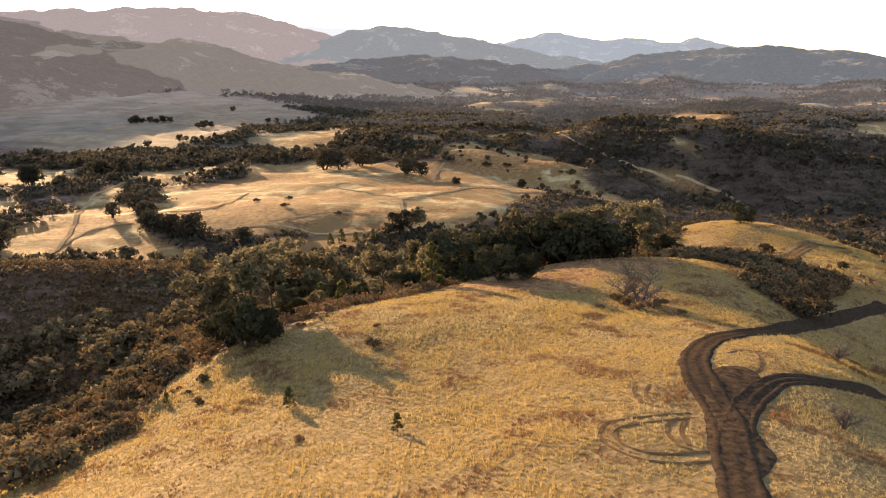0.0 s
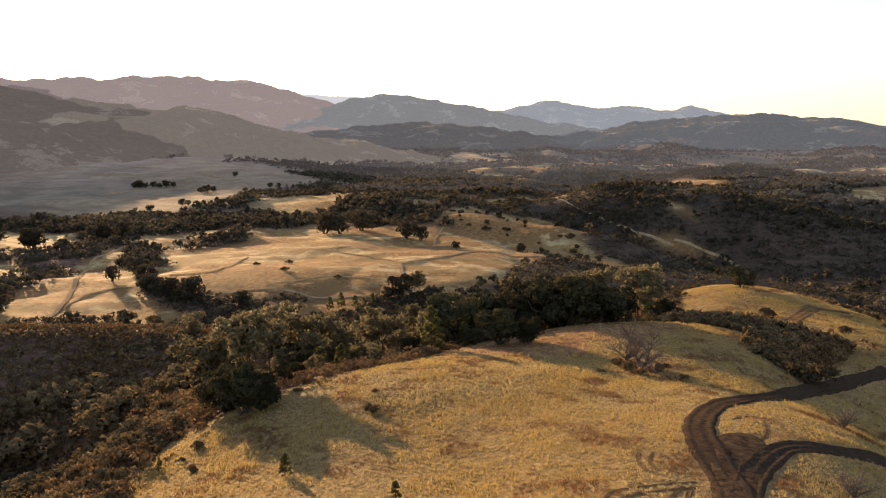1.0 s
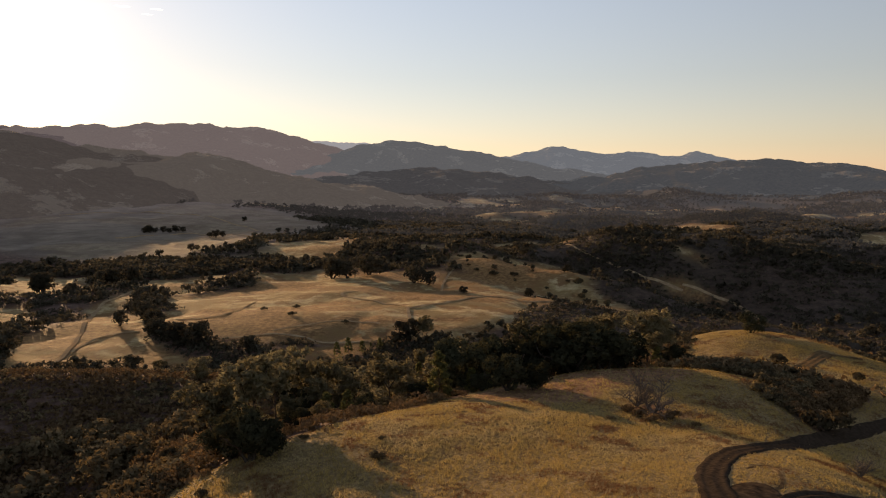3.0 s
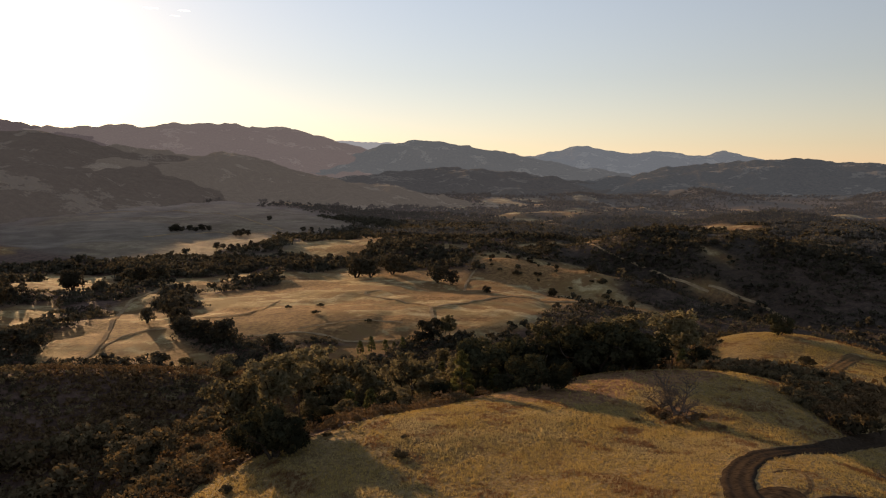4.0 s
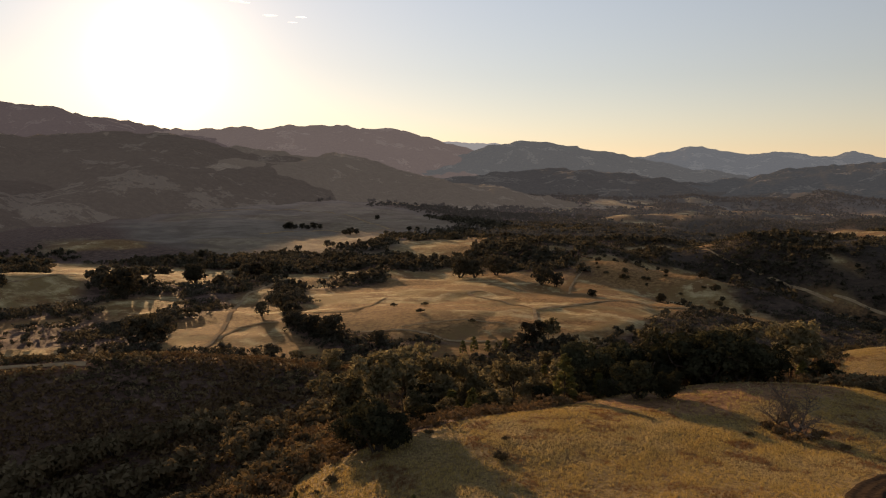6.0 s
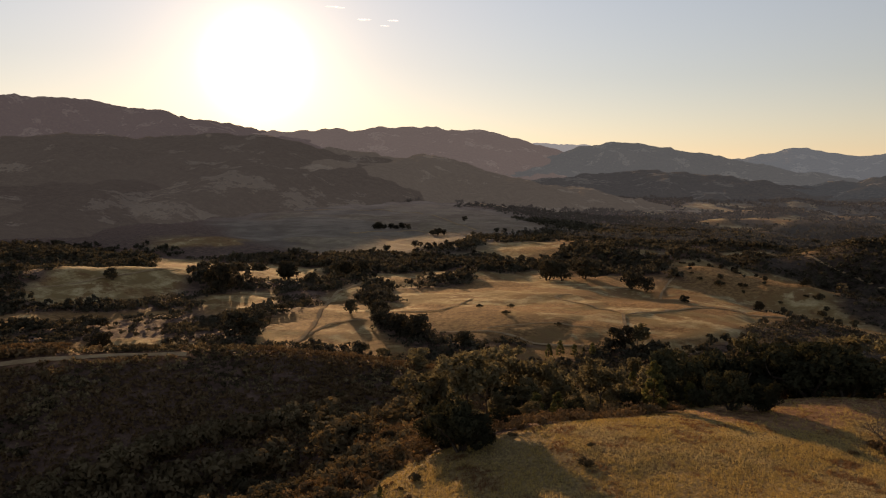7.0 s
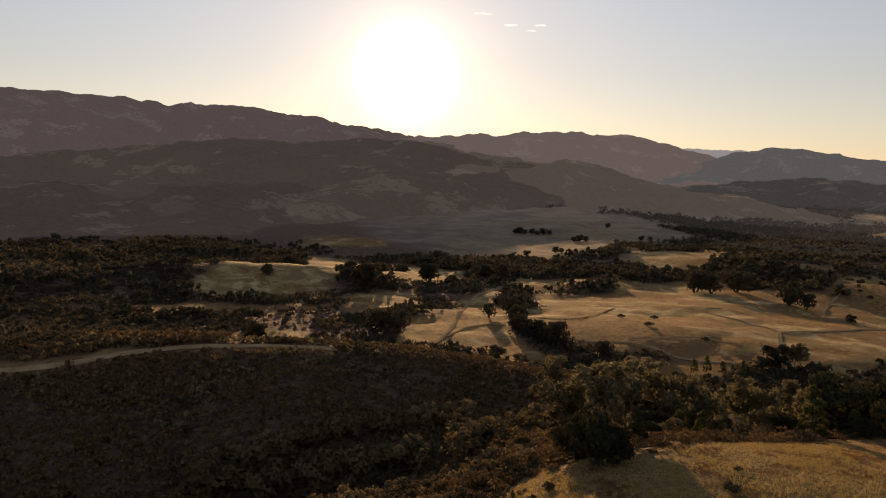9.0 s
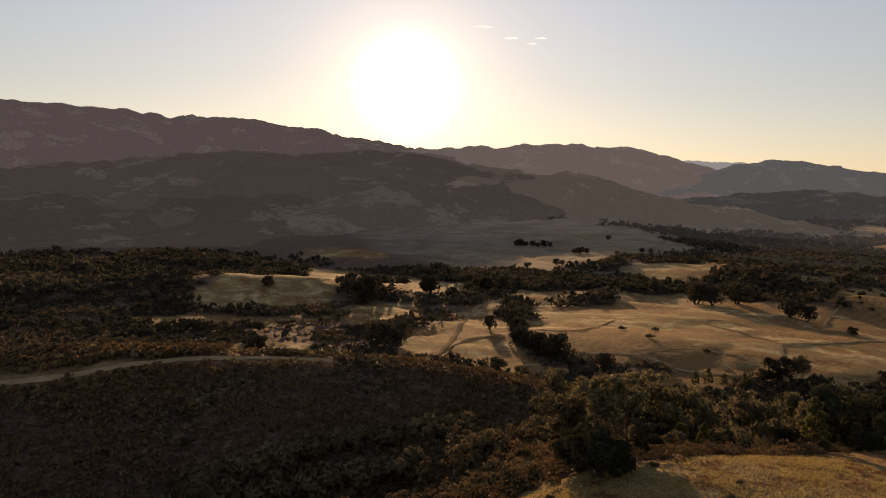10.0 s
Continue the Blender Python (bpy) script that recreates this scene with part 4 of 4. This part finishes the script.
plant("young_pine", -31.7, 75.9, 1.4)
plant("bush", -19.4, 92.7, 0.8)
plant("bush", -8.6, 88.7, 0.7)
plant("bush", -26.9, 72.9, 0.7)
plant("dry_bush", -27.4, 73.7, 0.8)
plant("dry_bush", -12.5, 56.6, 0.7)
plant("dead_tree", 31.8, 109.8, 7.7)
plant("dead_tree", 29.6, 112.2, 4.9)
plant("dry_bush", 28.7, 106.1, 1.7)
plant("dry_bush", 32.2, 105.8, 1.6)
plant("dry_bush", 27.3, 108.4, 1.5)
plant("dry_bush", 34.2, 107.9, 1.5)
plant("dry_bush", 29.5, 103.7, 1.3)
plant("dry_bush", 23.5, 103.1, 0.9)
plant("dry_bush", 36.0, 103.2, 0.9)
plant("dead_shrub", 50.2, 85.6, 3.0)
plant("dead_shrub", 35.0, 57.1, 2.7)
plant("oak", -141.4, 334.3, 8.9)
plant("oak", -162.1, 373.6, 10.0)
plant("oak", -160.1, 342.7, 7.7)
plant("oak", -130.6, 316.8, 9.0)
plant("oak", -88.2, 536.6, 16.8)
plant("oak", -76.3, 527.3, 13.9)
plant("oak", -60.6, 535.2, 17.5)
plant("oak", -24.8, 492.8, 13.2)
plant("oak", -15.0, 486.5, 9.8)
plant("oak", -247.1, 502.2, 10.9)
plant("oak", -238.6, 505.5, 11.3)
plant("oak", -227.7, 508.0, 12.7)
plant("oak", -358.2, 850.7, 9.5)
plant("oak", 51.7, 464.9, 6.0)
plant("oak", -34.1, 171.6, 20.5)
plant("olive", -39.6, 62.0, 4.7)
plant("olive", -46.3, 69.1, 4.1)
plant("olive", -38.6, 65.6, 2.8)
plant("bush", -86.7, 132.9, 6.2)
plant("olive", -41.2, 73.7, 2.9)
plant("rust", -38.7, 76.9, 3.2)
plant("rust", -37.7, 82.6, 3.3)
plant("bush", -55.3, 131.0, 4.4)
plant("rust", -45.4, 86.1, 3.1)
plant("olive", -80.3, 134.3, 5.5)
plant("rust", -89.3, 144.5, 5.5)
plant("olive", -75.2, 157.6, 5.1)
plant("olive", -82.1, 162.1, 5.6)
plant("olive", -89.1, 165.3, 6.4)
plant("olive", -70.0, 186.1, 6.7)
plant("olive", -70.3, 174.6, 6.1)
plant("olive", -59.8, 175.8, 7.1)
plant("olive", -123.4, 114.0, 8.7)
plant("olive", -120.9, 123.0, 8.9)
plant("olive", -118.3, 134.0, 8.3)
plant("olive", -114.9, 143.0, 7.9)
plant("olive", -109.6, 150.5, 7.6)
plant("olive", -102.3, 158.4, 7.3)
plant("olive", -94.8, 166.6, 7.1)
plant("olive", -87.8, 173.3, 6.9)
plant("olive", -111.6, 120.7, 9.2)
plant("olive", -105.6, 131.6, 8.8)
plant("olive", -97.5, 141.1, 8.6)
plant("olive", -86.3, 146.6, 7.7)
plant("olive", -76.4, 151.2, 7.3)
plant("olive", -70.8, 158.5, 6.8)
plant("oak", -360.7, 844.1, 6.6)
plant("oak", -355.6, 849.0, 8.7)
plant("oak", -352.4, 855.8, 6.7)
plant("oak", -345.4, 861.4, 7.4)
plant("oak", -337.1, 860.6, 6.0)
plant("oak", -331.5, 866.9, 8.8)
plant("oak", -325.3, 871.9, 6.7)
plant("oak", -281.7, 841.1, 6.4)
plant("oak", -275.1, 840.8, 10.0)
plant("oak", -268.7, 845.4, 7.0)
plant("oak", -299.6, 1044.4, 7.9)
plant("oak", -219.1, 916.4, 6.8)
plant("oak", -210.2, 923.8, 6.1)
plant("oak", -257.1, 708.3, 7.2)
plant("oak", -251.6, 711.4, 5.3)
plant("oak", -227.1, 238.5, 8.7)
plant("oak", -258.5, 450.1, 12.7)
plant("oak", -251.2, 471.5, 5.6)
plant("oak", -330.2, 360.2, 7.9)
plant("bush", -123.8, 274.6, 5.0)
plant("oak", -264.9, 380.9, 18.9)
plant("oak", -181.9, 285.4, 12.6)
plant("oak", -191.6, 283.0, 12.1)
plant("oak", -85.0, 296.0, 6.3)
plant("straw_bush", -197.9, 135.8, 2.7)
plant("straw_bush", -197.7, 139.5, 2.3)
plant("straw_bush", -199.9, 150.1, 2.4)
plant("straw_bush", -269.9, 212.7, 3.3)
plant("straw_bush", -275.1, 223.0, 3.5)
plant("straw_bush", -250.6, 235.8, 3.3)
plant("straw_bush", -246.3, 237.6, 2.7)
plant("straw_bush", -204.3, 121.4, 2.4)

GROVE = [(-44.0, 109.5), (-38.9, 111.4), (-45.0, 143.1), (-48.0, 194.2), (-42.8, 236.2), (-24.4, 243.8), (-4.7, 245.0), (20.8, 224.0), (35.0, 202.0), (57.5, 181.1), (49.4, 154.3), (34.6, 154.2), (21.3, 148.5), (8.6, 137.7), (-2.4, 124.0), (-10.4, 121.6), (-16.8, 110.7), (-23.0, 97.3), (-28.8, 94.7)]
WEST_SCRUB = [(-37.3, 49.6), (-36.2, 55.2), (-35.2, 62.8), (-37.4, 70.7), (-34.5, 78.8), (-36.3, 91.0), (-32.3, 101.0), (-46.7, 116.0), (-46.2, 132.2), (-79.2, 199.9), (-84.2, 240.7), (-110.8, 221.9), (-141.5, 193.9), (-162.0, 170.2), (-175.7, 148.5), (-187.0, 119.6), (-193.3, 82.0), (-101.5, 42.4)]
EAST_SCRUB = [(51.2, 160.0), (64.5, 168.1), (74.6, 166.0), (79.6, 159.2), (86.6, 153.2), (88.9, 139.0), (74.8, 106.3), (63.9, 99.2), (55.4, 101.9), (52.7, 103.3), (57.2, 125.6), (56.1, 139.1)]


def scatter(outline, spacing, seed, clear=0.0, thin=None):
    """Even but irregular places inside an outline."""
    o = np.array(outline)
    r = np.random.default_rng(seed)
    gx, gy = np.meshgrid(np.arange(o[:, 0].min(), o[:, 0].max(), spacing), np.arange(o[:, 1].min(), o[:, 1].max(), spacing))
    x = gx.ravel() + spacing * 0.9 * (r.random(gx.size) - 0.5)
    y = gy.ravel() + spacing * 0.9 * (r.random(gx.size) - 0.5)
    keep = inside(x, y, outline, 2.0, 33, 12.0) > clear
    if thin is not None:
        keep &= thin(x, y)
    return x[keep], y[keep]


def free(x, y, gap):
    return all((x - a) ** 2 + (y - b) ** 2 > (gap * h) ** 2 for a, b, h in PLANTED)


# the grove between the hill and the fields
gx, gy = scatter(GROVE, 6.2, 7)
for x, y in zip(gx, gy):
    if not free(x, y, 0.32):
        continue
    dark = waves(x, y, 38, 91) + 0.012 * x
    pick = rng.random()
    if dark > 0.15:
        plant("oak" if pick < 0.68 else "grey_pine", x, y, (5.0 if pick < 0.68 else 8.0) + 4.0 * rng.random())
    else:
        kind = "oak" if pick < 0.12 else "grey_pine" if pick < 0.50 else "pale_oak" if pick < 0.64 else "young_pine" if pick < 0.84 else "bush"
        plant(kind, x, y, {"grey_pine": 10.5, "oak": 5.0, "pale_oak": 3.9, "young_pine": 5.0, "bush": 2.4}[kind] * (0.7 + 0.6 * rng.random()) * (0.62 + 0.38 * smooth(-45, 0, x)))


# ---- scrub, joined where nobody could count it ----
def many(name, x, y, h, wide, cards, size, leaf, label, category, seed, base=0.0):
    """Many small plants as one object: each a few clumps of leaf sprays on the ground."""
    r = np.random.default_rng(seed)
    n = len(x)
    z = surface(x, y) if np.hypot(x, y).max() > 900 else height(x, y)
    lobes = 4
    lx = r.normal(size=(n, lobes)) * 0.36
    ly = r.normal(size=(n, lobes)) * 0.36
    lz = base + (1 - base) * (0.30 + 0.42 * r.random((n, lobes)))
    k = r.integers(0, lobes, (n, cards))
    d = sphere_dirs(n * cards, r).reshape(n, cards, 3)
    d[..., 2] = np.abs(d[..., 2]) * 1.2 - 0.25
    rad = 0.30 * (0.6 + 0.4 * r.random((n, cards)))
    i = np.arange(n)[:, None]
    cx = x[:, None] + (lx[i, k] + d[..., 0] * rad) * wide[:, None]
    cy = y[:, None] + (ly[i, k] + d[..., 1] * rad) * wide[:, None]
    cz = z[:, None] + (lz[i, k] + d[..., 2] * rad * (1 - base)) * h[:, None]
    c = np.stack([cx, cy, cz], -1).reshape(-1, 3)
    s = np.repeat(size * h, cards)
    v, f, nv = leaves(c, d.reshape(-1, 3), s, r, 0.45, 1.4)
    return tagged(new(name, mesh_from(name, v, f, leaf, True, nv)), label, category, kind="stuff")


def seen_side(x, y, low=-66, high=38):
    a = np.degrees(np.arctan2(x, y))
    return (a > low) & (a < high)


def scrub_slopes():
    """Chaparral wherever the near slopes are not grass: the nearest bushes singly, the rest joined."""
    r = np.random.default_rng(77)
    step = 1.95
    gx, gy = np.meshgrid(np.arange(-235, 160, step), np.arange(20, 262, step))
    x = gx.ravel() + step * (r.random(gx.size) - 0.5)
    y = gy.ravel() + step * (r.random(gx.size) - 0.5)
    far = np.hypot(x, y)
    keep = seen_side(x, y) & (far > 50) & (far < 262) & (cover_at(x, y) > 0.55)
    keep &= ~((inside(x, y, GROVE) > 3) & (r.random(len(x)) < 0.45))
    for line, width in TRACKS + RIDGE_TRACK:
        for px, py in line[::2]:
            keep &= (x - px) ** 2 + (y - py) ** 2 > (width * 0.5 + (0.9 if width < 3 else 2.6)) ** 2
    x, y, far = x[keep], y[keep], far[keep]
    mood = fractal(x, y, 26, 3, 14) + 0.22 * r.normal(size=len(x)) - 0.05 * smooth(20, 70, x) - 0.16 * smooth(-20, -50, x) - 0.2 * ((inside(x, y, WEST_SCRUB) > 0) & (far > 135))
    hs = (0.8 + 0.9 * r.random(len(x)) + 0.8 * np.clip(fractal(x, y, 30, 2, 15), 0, 1)) * np.where((inside(x, y, WEST_SCRUB) > 0) & (far > 135), 0.85, 1.0)
    west = np.where(x < 0)[0]
    east = np.where((x >= 0) & (inside(x, y, EAST_SCRUB) > -4))[0]
    chosen = np.concatenate([west[np.argsort(far[west])[:150]], east[np.argsort(far[east])[:130]]])
    single = np.zeros(len(x), bool)
    single[chosen] = True
    for a, b, h, m in zip(x[single], y[single], hs[single], mood[single]):
        if free(a, b, 0.2):
            plant("rust" if m < 0.10 else "olive" if m < 0.36 else "bush", a, b, h * 1.15)
    for kind, part_of in (("rust", mood < 0.10), ("olive", (mood >= 0.10) & (mood < 0.36)), ("bush", mood >= 0.36)):
        for k, cards, size in ((part_of & ~single & (far < 135), 116, 0.175), (part_of & ~single & (far >= 135), 32, 0.39)):
            many("chaparral", x[k], y[k], hs[k] * 1.1, hs[k] * (1.7 + 0.6 * r.random(k.sum())), cards, size, LEAF[kind],
             {"rust": "dense rust-brown chaparral covering the slopes", "olive": "olive-green chaparral covering the slopes", "bush": "dark green chaparral covering the slopes"}[kind], "chaparral", 8)


scrub_slopes()


def bank_bushes():
    """Large rounded bushes on the banks of the western gully."""
    r = np.random.default_rng(79)
    n = 900
    far = 95 + 95 * r.random(n)
    az = np.radians(-60 + 40 * r.random(n))
    x, y = far * np.sin(az), far * np.cos(az)
    good = (cover_at(x, y) > 0.7) & (inside(x, y, GROVE) < -1) & (fractal(x, y, 28, 2, 66) > 0.02)
    left = 110
    for a, b in zip(x[good], y[good]):
        if left and free(a, b, 0.75):
            plant("olive" if r.random() < 0.6 else "bush", a, b, 2.4 + 2.6 * r.random())
            left -= 1


bank_bushes()


def ridge_shrubs():
    """Single dark shrubs and small oaks on the pale face of the ridge beyond the fields."""
    r = np.random.default_rng(83)
    face = [f for f in FIELDS if f[0][0] in RIDGE_FACES]
    for outline, _, _ in face:
        x, y = scatter(outline, 13.0, 84)
        for a, b in zip(x, y):
            if r.random() < 0.55 and free(a, b, 0.8):
                plant("oak" if r.random() < 0.5 else "bush", a, b, 2.2 + 3.4 * r.random() ** 2)


RIDGE_FACES = [f[0][0] for f in FIELDS if 380 < math.hypot(*f[0][0]) < 720 and f[0][0][0] > -10]
ridge_shrubs()


def far_scrub():
    """Low chaparral between the trees of the valley and over the canyon."""
    r = np.random.default_rng(78)
    n = 80000
    far = np.sqrt(255 ** 2 + (1150 ** 2 - 255 ** 2) * r.random(n) ** 1.35)
    az = np.radians(-66 + 104 * r.random(n))
    x, y = far * np.sin(az), far * np.cos(az)
    keep = (cover_at(x, y) > 0.55) & (fractal(x, y, 24, 3, 46) + 0.8 * (r.random(n) - 0.5) > -0.3) & (inside(x, y, GROVE) < 0) & ((far < 700) | (az > radians(-27))) & (surface(x, y) < height(x, y) + 1.0)
    x, y, far = x[keep][:27000], y[keep][:27000], far[keep][:27000]
    h = (1.3 + 1.5 * r.random(len(x))) * (0.8 + far / 1400)
    h = h * np.where((x > 20) & (far < 900), 0.68, 1.0)
    mood = fractal(x, y, 120, 3, 47) + 0.2 * r.normal(size=len(x))
    for kind, k, cards, size in (("rust", (mood > 0.36) & (far < 520), 19, 0.42), ("bush", (mood <= 0.36) & (far < 520), 19, 0.42), ("rust", (mood > 0.36) & (far >= 520), 10, 0.62), ("bush", (mood <= 0.36) & (far >= 520), 10, 0.62)):
        many("far_chaparral", x[k], y[k], h[k], h[k] * 2.2, cards, size, LEAF["far_pine" if kind == "rust" else "far_oak"],
             "olive-brown chaparral on the far slopes" if kind == "rust" else "dark green chaparral over canyon and valley", "chaparral", 9)


far_scrub()


# ---- woods of the valley and the hills beyond ----
def far_woods():
    r = np.random.default_rng(99)
    for low, high, n, cards, tall, name in ((215, 480, 1700, 100, 5.2, "valley_trees"), (480, 880, 4600, 42, 6.5, "valley_woods"), (880, 1350, 7500, 18, 6.6, "hill_woods"), (1350, 2400, 14000, 10, 7.0, "distant_woods")):
        rad = np.sqrt(low ** 2 + (high ** 2 - low ** 2) * r.random(n * 4))
        az = np.radians(-66 + 104 * r.random(n * 4))
        x, y = rad * np.sin(az), rad * np.cos(az)
        scrub = cover_at(x, y)
        dense = fractal(x, y, 60 if high < 1100 else 150, 4, 44)
        open_ridge = ((rad < 285) & (az < radians(-17))) | ((rad > 820) & (az < radians(-33))) | ((rad > 700) & (az < radians(-28)) & (az > radians(-38)))
        keep = ~open_ridge & (surface(x, y) < height(x, y) + 1.0) & (scrub > 0.6) & (dense + 0.9 * (r.random(len(x)) - 0.5) > np.where((x > 20) & (rad > 330) & (rad < 900), 0.40, np.where(rad < 880, 0.06, -0.05))) & (inside(x, y, GROVE) < -2) & ((inside(x, y, WEST_SCRUB) < 0) | (r.random(len(x)) < 0.03)) & (inside(x, y, EAST_SCRUB) < 0)
        x, y = x[keep][:n], y[keep][:n]
        h = tall * (0.45 + 0.75 * r.random(len(x)) ** 1.5)
        dark = waves(x, y, 80, 45) + 0.5 * r.normal(size=len(x)) > -0.1
        for k, kind in ((dark, "oak"), (~dark, "grey_pine")):
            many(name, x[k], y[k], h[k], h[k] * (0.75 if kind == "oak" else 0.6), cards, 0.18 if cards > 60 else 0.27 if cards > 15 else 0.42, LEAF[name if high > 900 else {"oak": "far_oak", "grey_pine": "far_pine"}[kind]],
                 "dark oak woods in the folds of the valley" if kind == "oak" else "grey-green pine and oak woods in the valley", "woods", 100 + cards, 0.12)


far_woods()


# ---- dry grass on the home hill and the knoll ----
def grass_ground(x, y, r, slack):
    """Where grass grows: off the tracks, the torn earth and the scrub, thin on bare soil."""
    keep = (cover_at(x, y) < 0.5) & (r.random(len(x)) > 0.75 * bare_soil(x, y))
    keep &= inside(x, y, CHURNED, 0.3, 19, 5.0) < -slack
    for line, width in TRACKS:
        limit = width * (0.5 + 0.08 * r.normal(size=len(x))) + (slack if width > 0.6 else 0.16)
        for px, py in line[::2] if width < 0.6 else line:
            keep &= (x - px) ** 2 + (y - py) ** 2 > limit ** 2
    return keep


def blades(x, y, spread, h, count, wide, r):
    """Thin leaning blades round each root, as loose triangles."""
    n = len(x)
    z = height(x, y) - 0.04
    t = 2 * np.pi * r.random((n, count))
    out = spread[:, None] * np.sqrt(r.random((n, count)))
    hh = h[:, None] * (1.0 - 0.55 * (out / np.maximum(spread[:, None], 1e-6)) ** 2) * (0.7 + 0.5 * r.random((n, count)))
    lean = 0.25 * hh + 0.45 * out
    foot = np.stack([x[:, None] + 0.7 * out * np.cos(t), y[:, None] + 0.7 * out * np.sin(t), z[:, None] + 0 * t], -1)
    bend = t + 0.9 * r.normal(size=t.shape)
    tip = foot + np.stack([lean * np.cos(bend), lean * np.sin(bend), hh], -1)
    w = wide * (0.6 + 0.8 * r.random((n, count)))
    side = np.stack([np.sin(bend) * w, -np.cos(bend) * w, 0 * w], -1)
    return np.stack([foot - side, foot + side, tip], 2).reshape(-1, 3)


def dry_grass():
    """Wild oats in lumpy tufts over a thin short sward."""
    r = np.random.default_rng(12)
    step = 0.54
    gx, gy = np.meshgrid(np.arange(-120, 130, step), np.arange(24, 236, step))
    x = gx.ravel() + step * 0.95 * (r.random(gx.size) - 0.5)
    y = gy.ravel() + step * 0.95 * (r.random(gx.size) - 0.5)
    far = np.hypot(x, y)
    near = seen_side(x, y, -47, 39) & (far > 33) & (far < 245)
    x, y = x[near], y[near]
    rank = 0.5 * fractal(x, y, 24, 3, 22) + 0.5 * fractal(x, y, 3.0, 2, 21)
    keep = (far[near] < 172) | (x > 45)
    x, y, rank = x[keep], y[keep], rank[keep]
    keep = grass_ground(x, y, r, 0.25) & (rank + 0.5 * r.random(len(x)) > -0.42)
    x, y, rank = x[keep], y[keep], rank[keep]
    size = np.clip(0.75 + 0.7 * rank, 0.45, 1.3) * (0.75 + 0.5 * r.random(len(x)))
    tufts = blades(x, y, 0.36 * size, 0.42 * size, 15, 0.037, r)
    n = 170000
    far = np.sqrt(33 ** 2 + (172 ** 2 - 33 ** 2) * r.random(n) ** 1.25)
    az = np.radians(-46 + 84 * r.random(n))
    x, y = far * np.sin(az), far * np.cos(az)
    keep = grass_ground(x, y, r, 0.0)
    x, y = x[keep], y[keep]
    sward = blades(x, y, np.full(len(x), 0.12), 0.09 + 0.10 * r.random(len(x)), 2, 0.028, r)
    for name, v in (("dry_grass", tufts), ("short_grass", sward)):
        me = mesh_from(name, v, np.arange(len(v)).reshape(-1, 3), STRAW, False)
        tagged(new(name, me), "dry golden wild oats in lumpy tufts over the hill" if name == "dry_grass" else "short bleached dry grass between the tufts", "grass", kind="stuff")


dry_grass()


# ---- a few wisps of cloud over the sun ----
def wisp(az, el, wide, seed):
    r = np.random.default_rng(seed)
    d = Vector((math.sin(radians(az)) * math.cos(radians(el)), math.cos(radians(az)) * math.cos(radians(el)), math.sin(radians(el))))
    bm = bmesh.new()
    for k in range(5):
        m = Matrix.Translation(Vector(EYE) + d * 4700) @ pose(0, 0, 0, 0, 0, -az) @ pose(wide * (r.random() - 0.5), 0, wide * 0.10 * (r.random() - 0.5)) @ Matrix.Diagonal((wide * (0.2 + 0.25 * r.random()), wide * 0.15, wide * 0.05, 1))
        bmesh.ops.create_icosphere(bm, subdivisions=3, radius=1.0, matrix=m)
    me = bpy.data.meshes.new("backdrop")
    bm.to_mesh(me)
    bm.free()
    me.materials.append(CLOUD)
    tagged(new("backdrop", me), "thin white wisp of cloud in the sky", "cloud", kind="structure")


cloud = Nodes("cloud")
cloud.bsdf.inputs["Base Color"].default_value = (0.85, 0.83, 0.80, 1)
# The wisps' sunlit brightness is put in as emission.
cloud.bsdf.inputs["Emission Color"].default_value = (1.0, 0.95, 0.88, 1)
cloud.bsdf.inputs["Emission Strength"].default_value = 0.75
CLOUD = cloud.mat
wisp(-26.13, 12.59, 80, 1)
wisp(-23.79, 11.79, 75, 2)
wisp(-21.55, 11.79, 60, 3)
wisp(-22.39, 11.38, 40, 4)
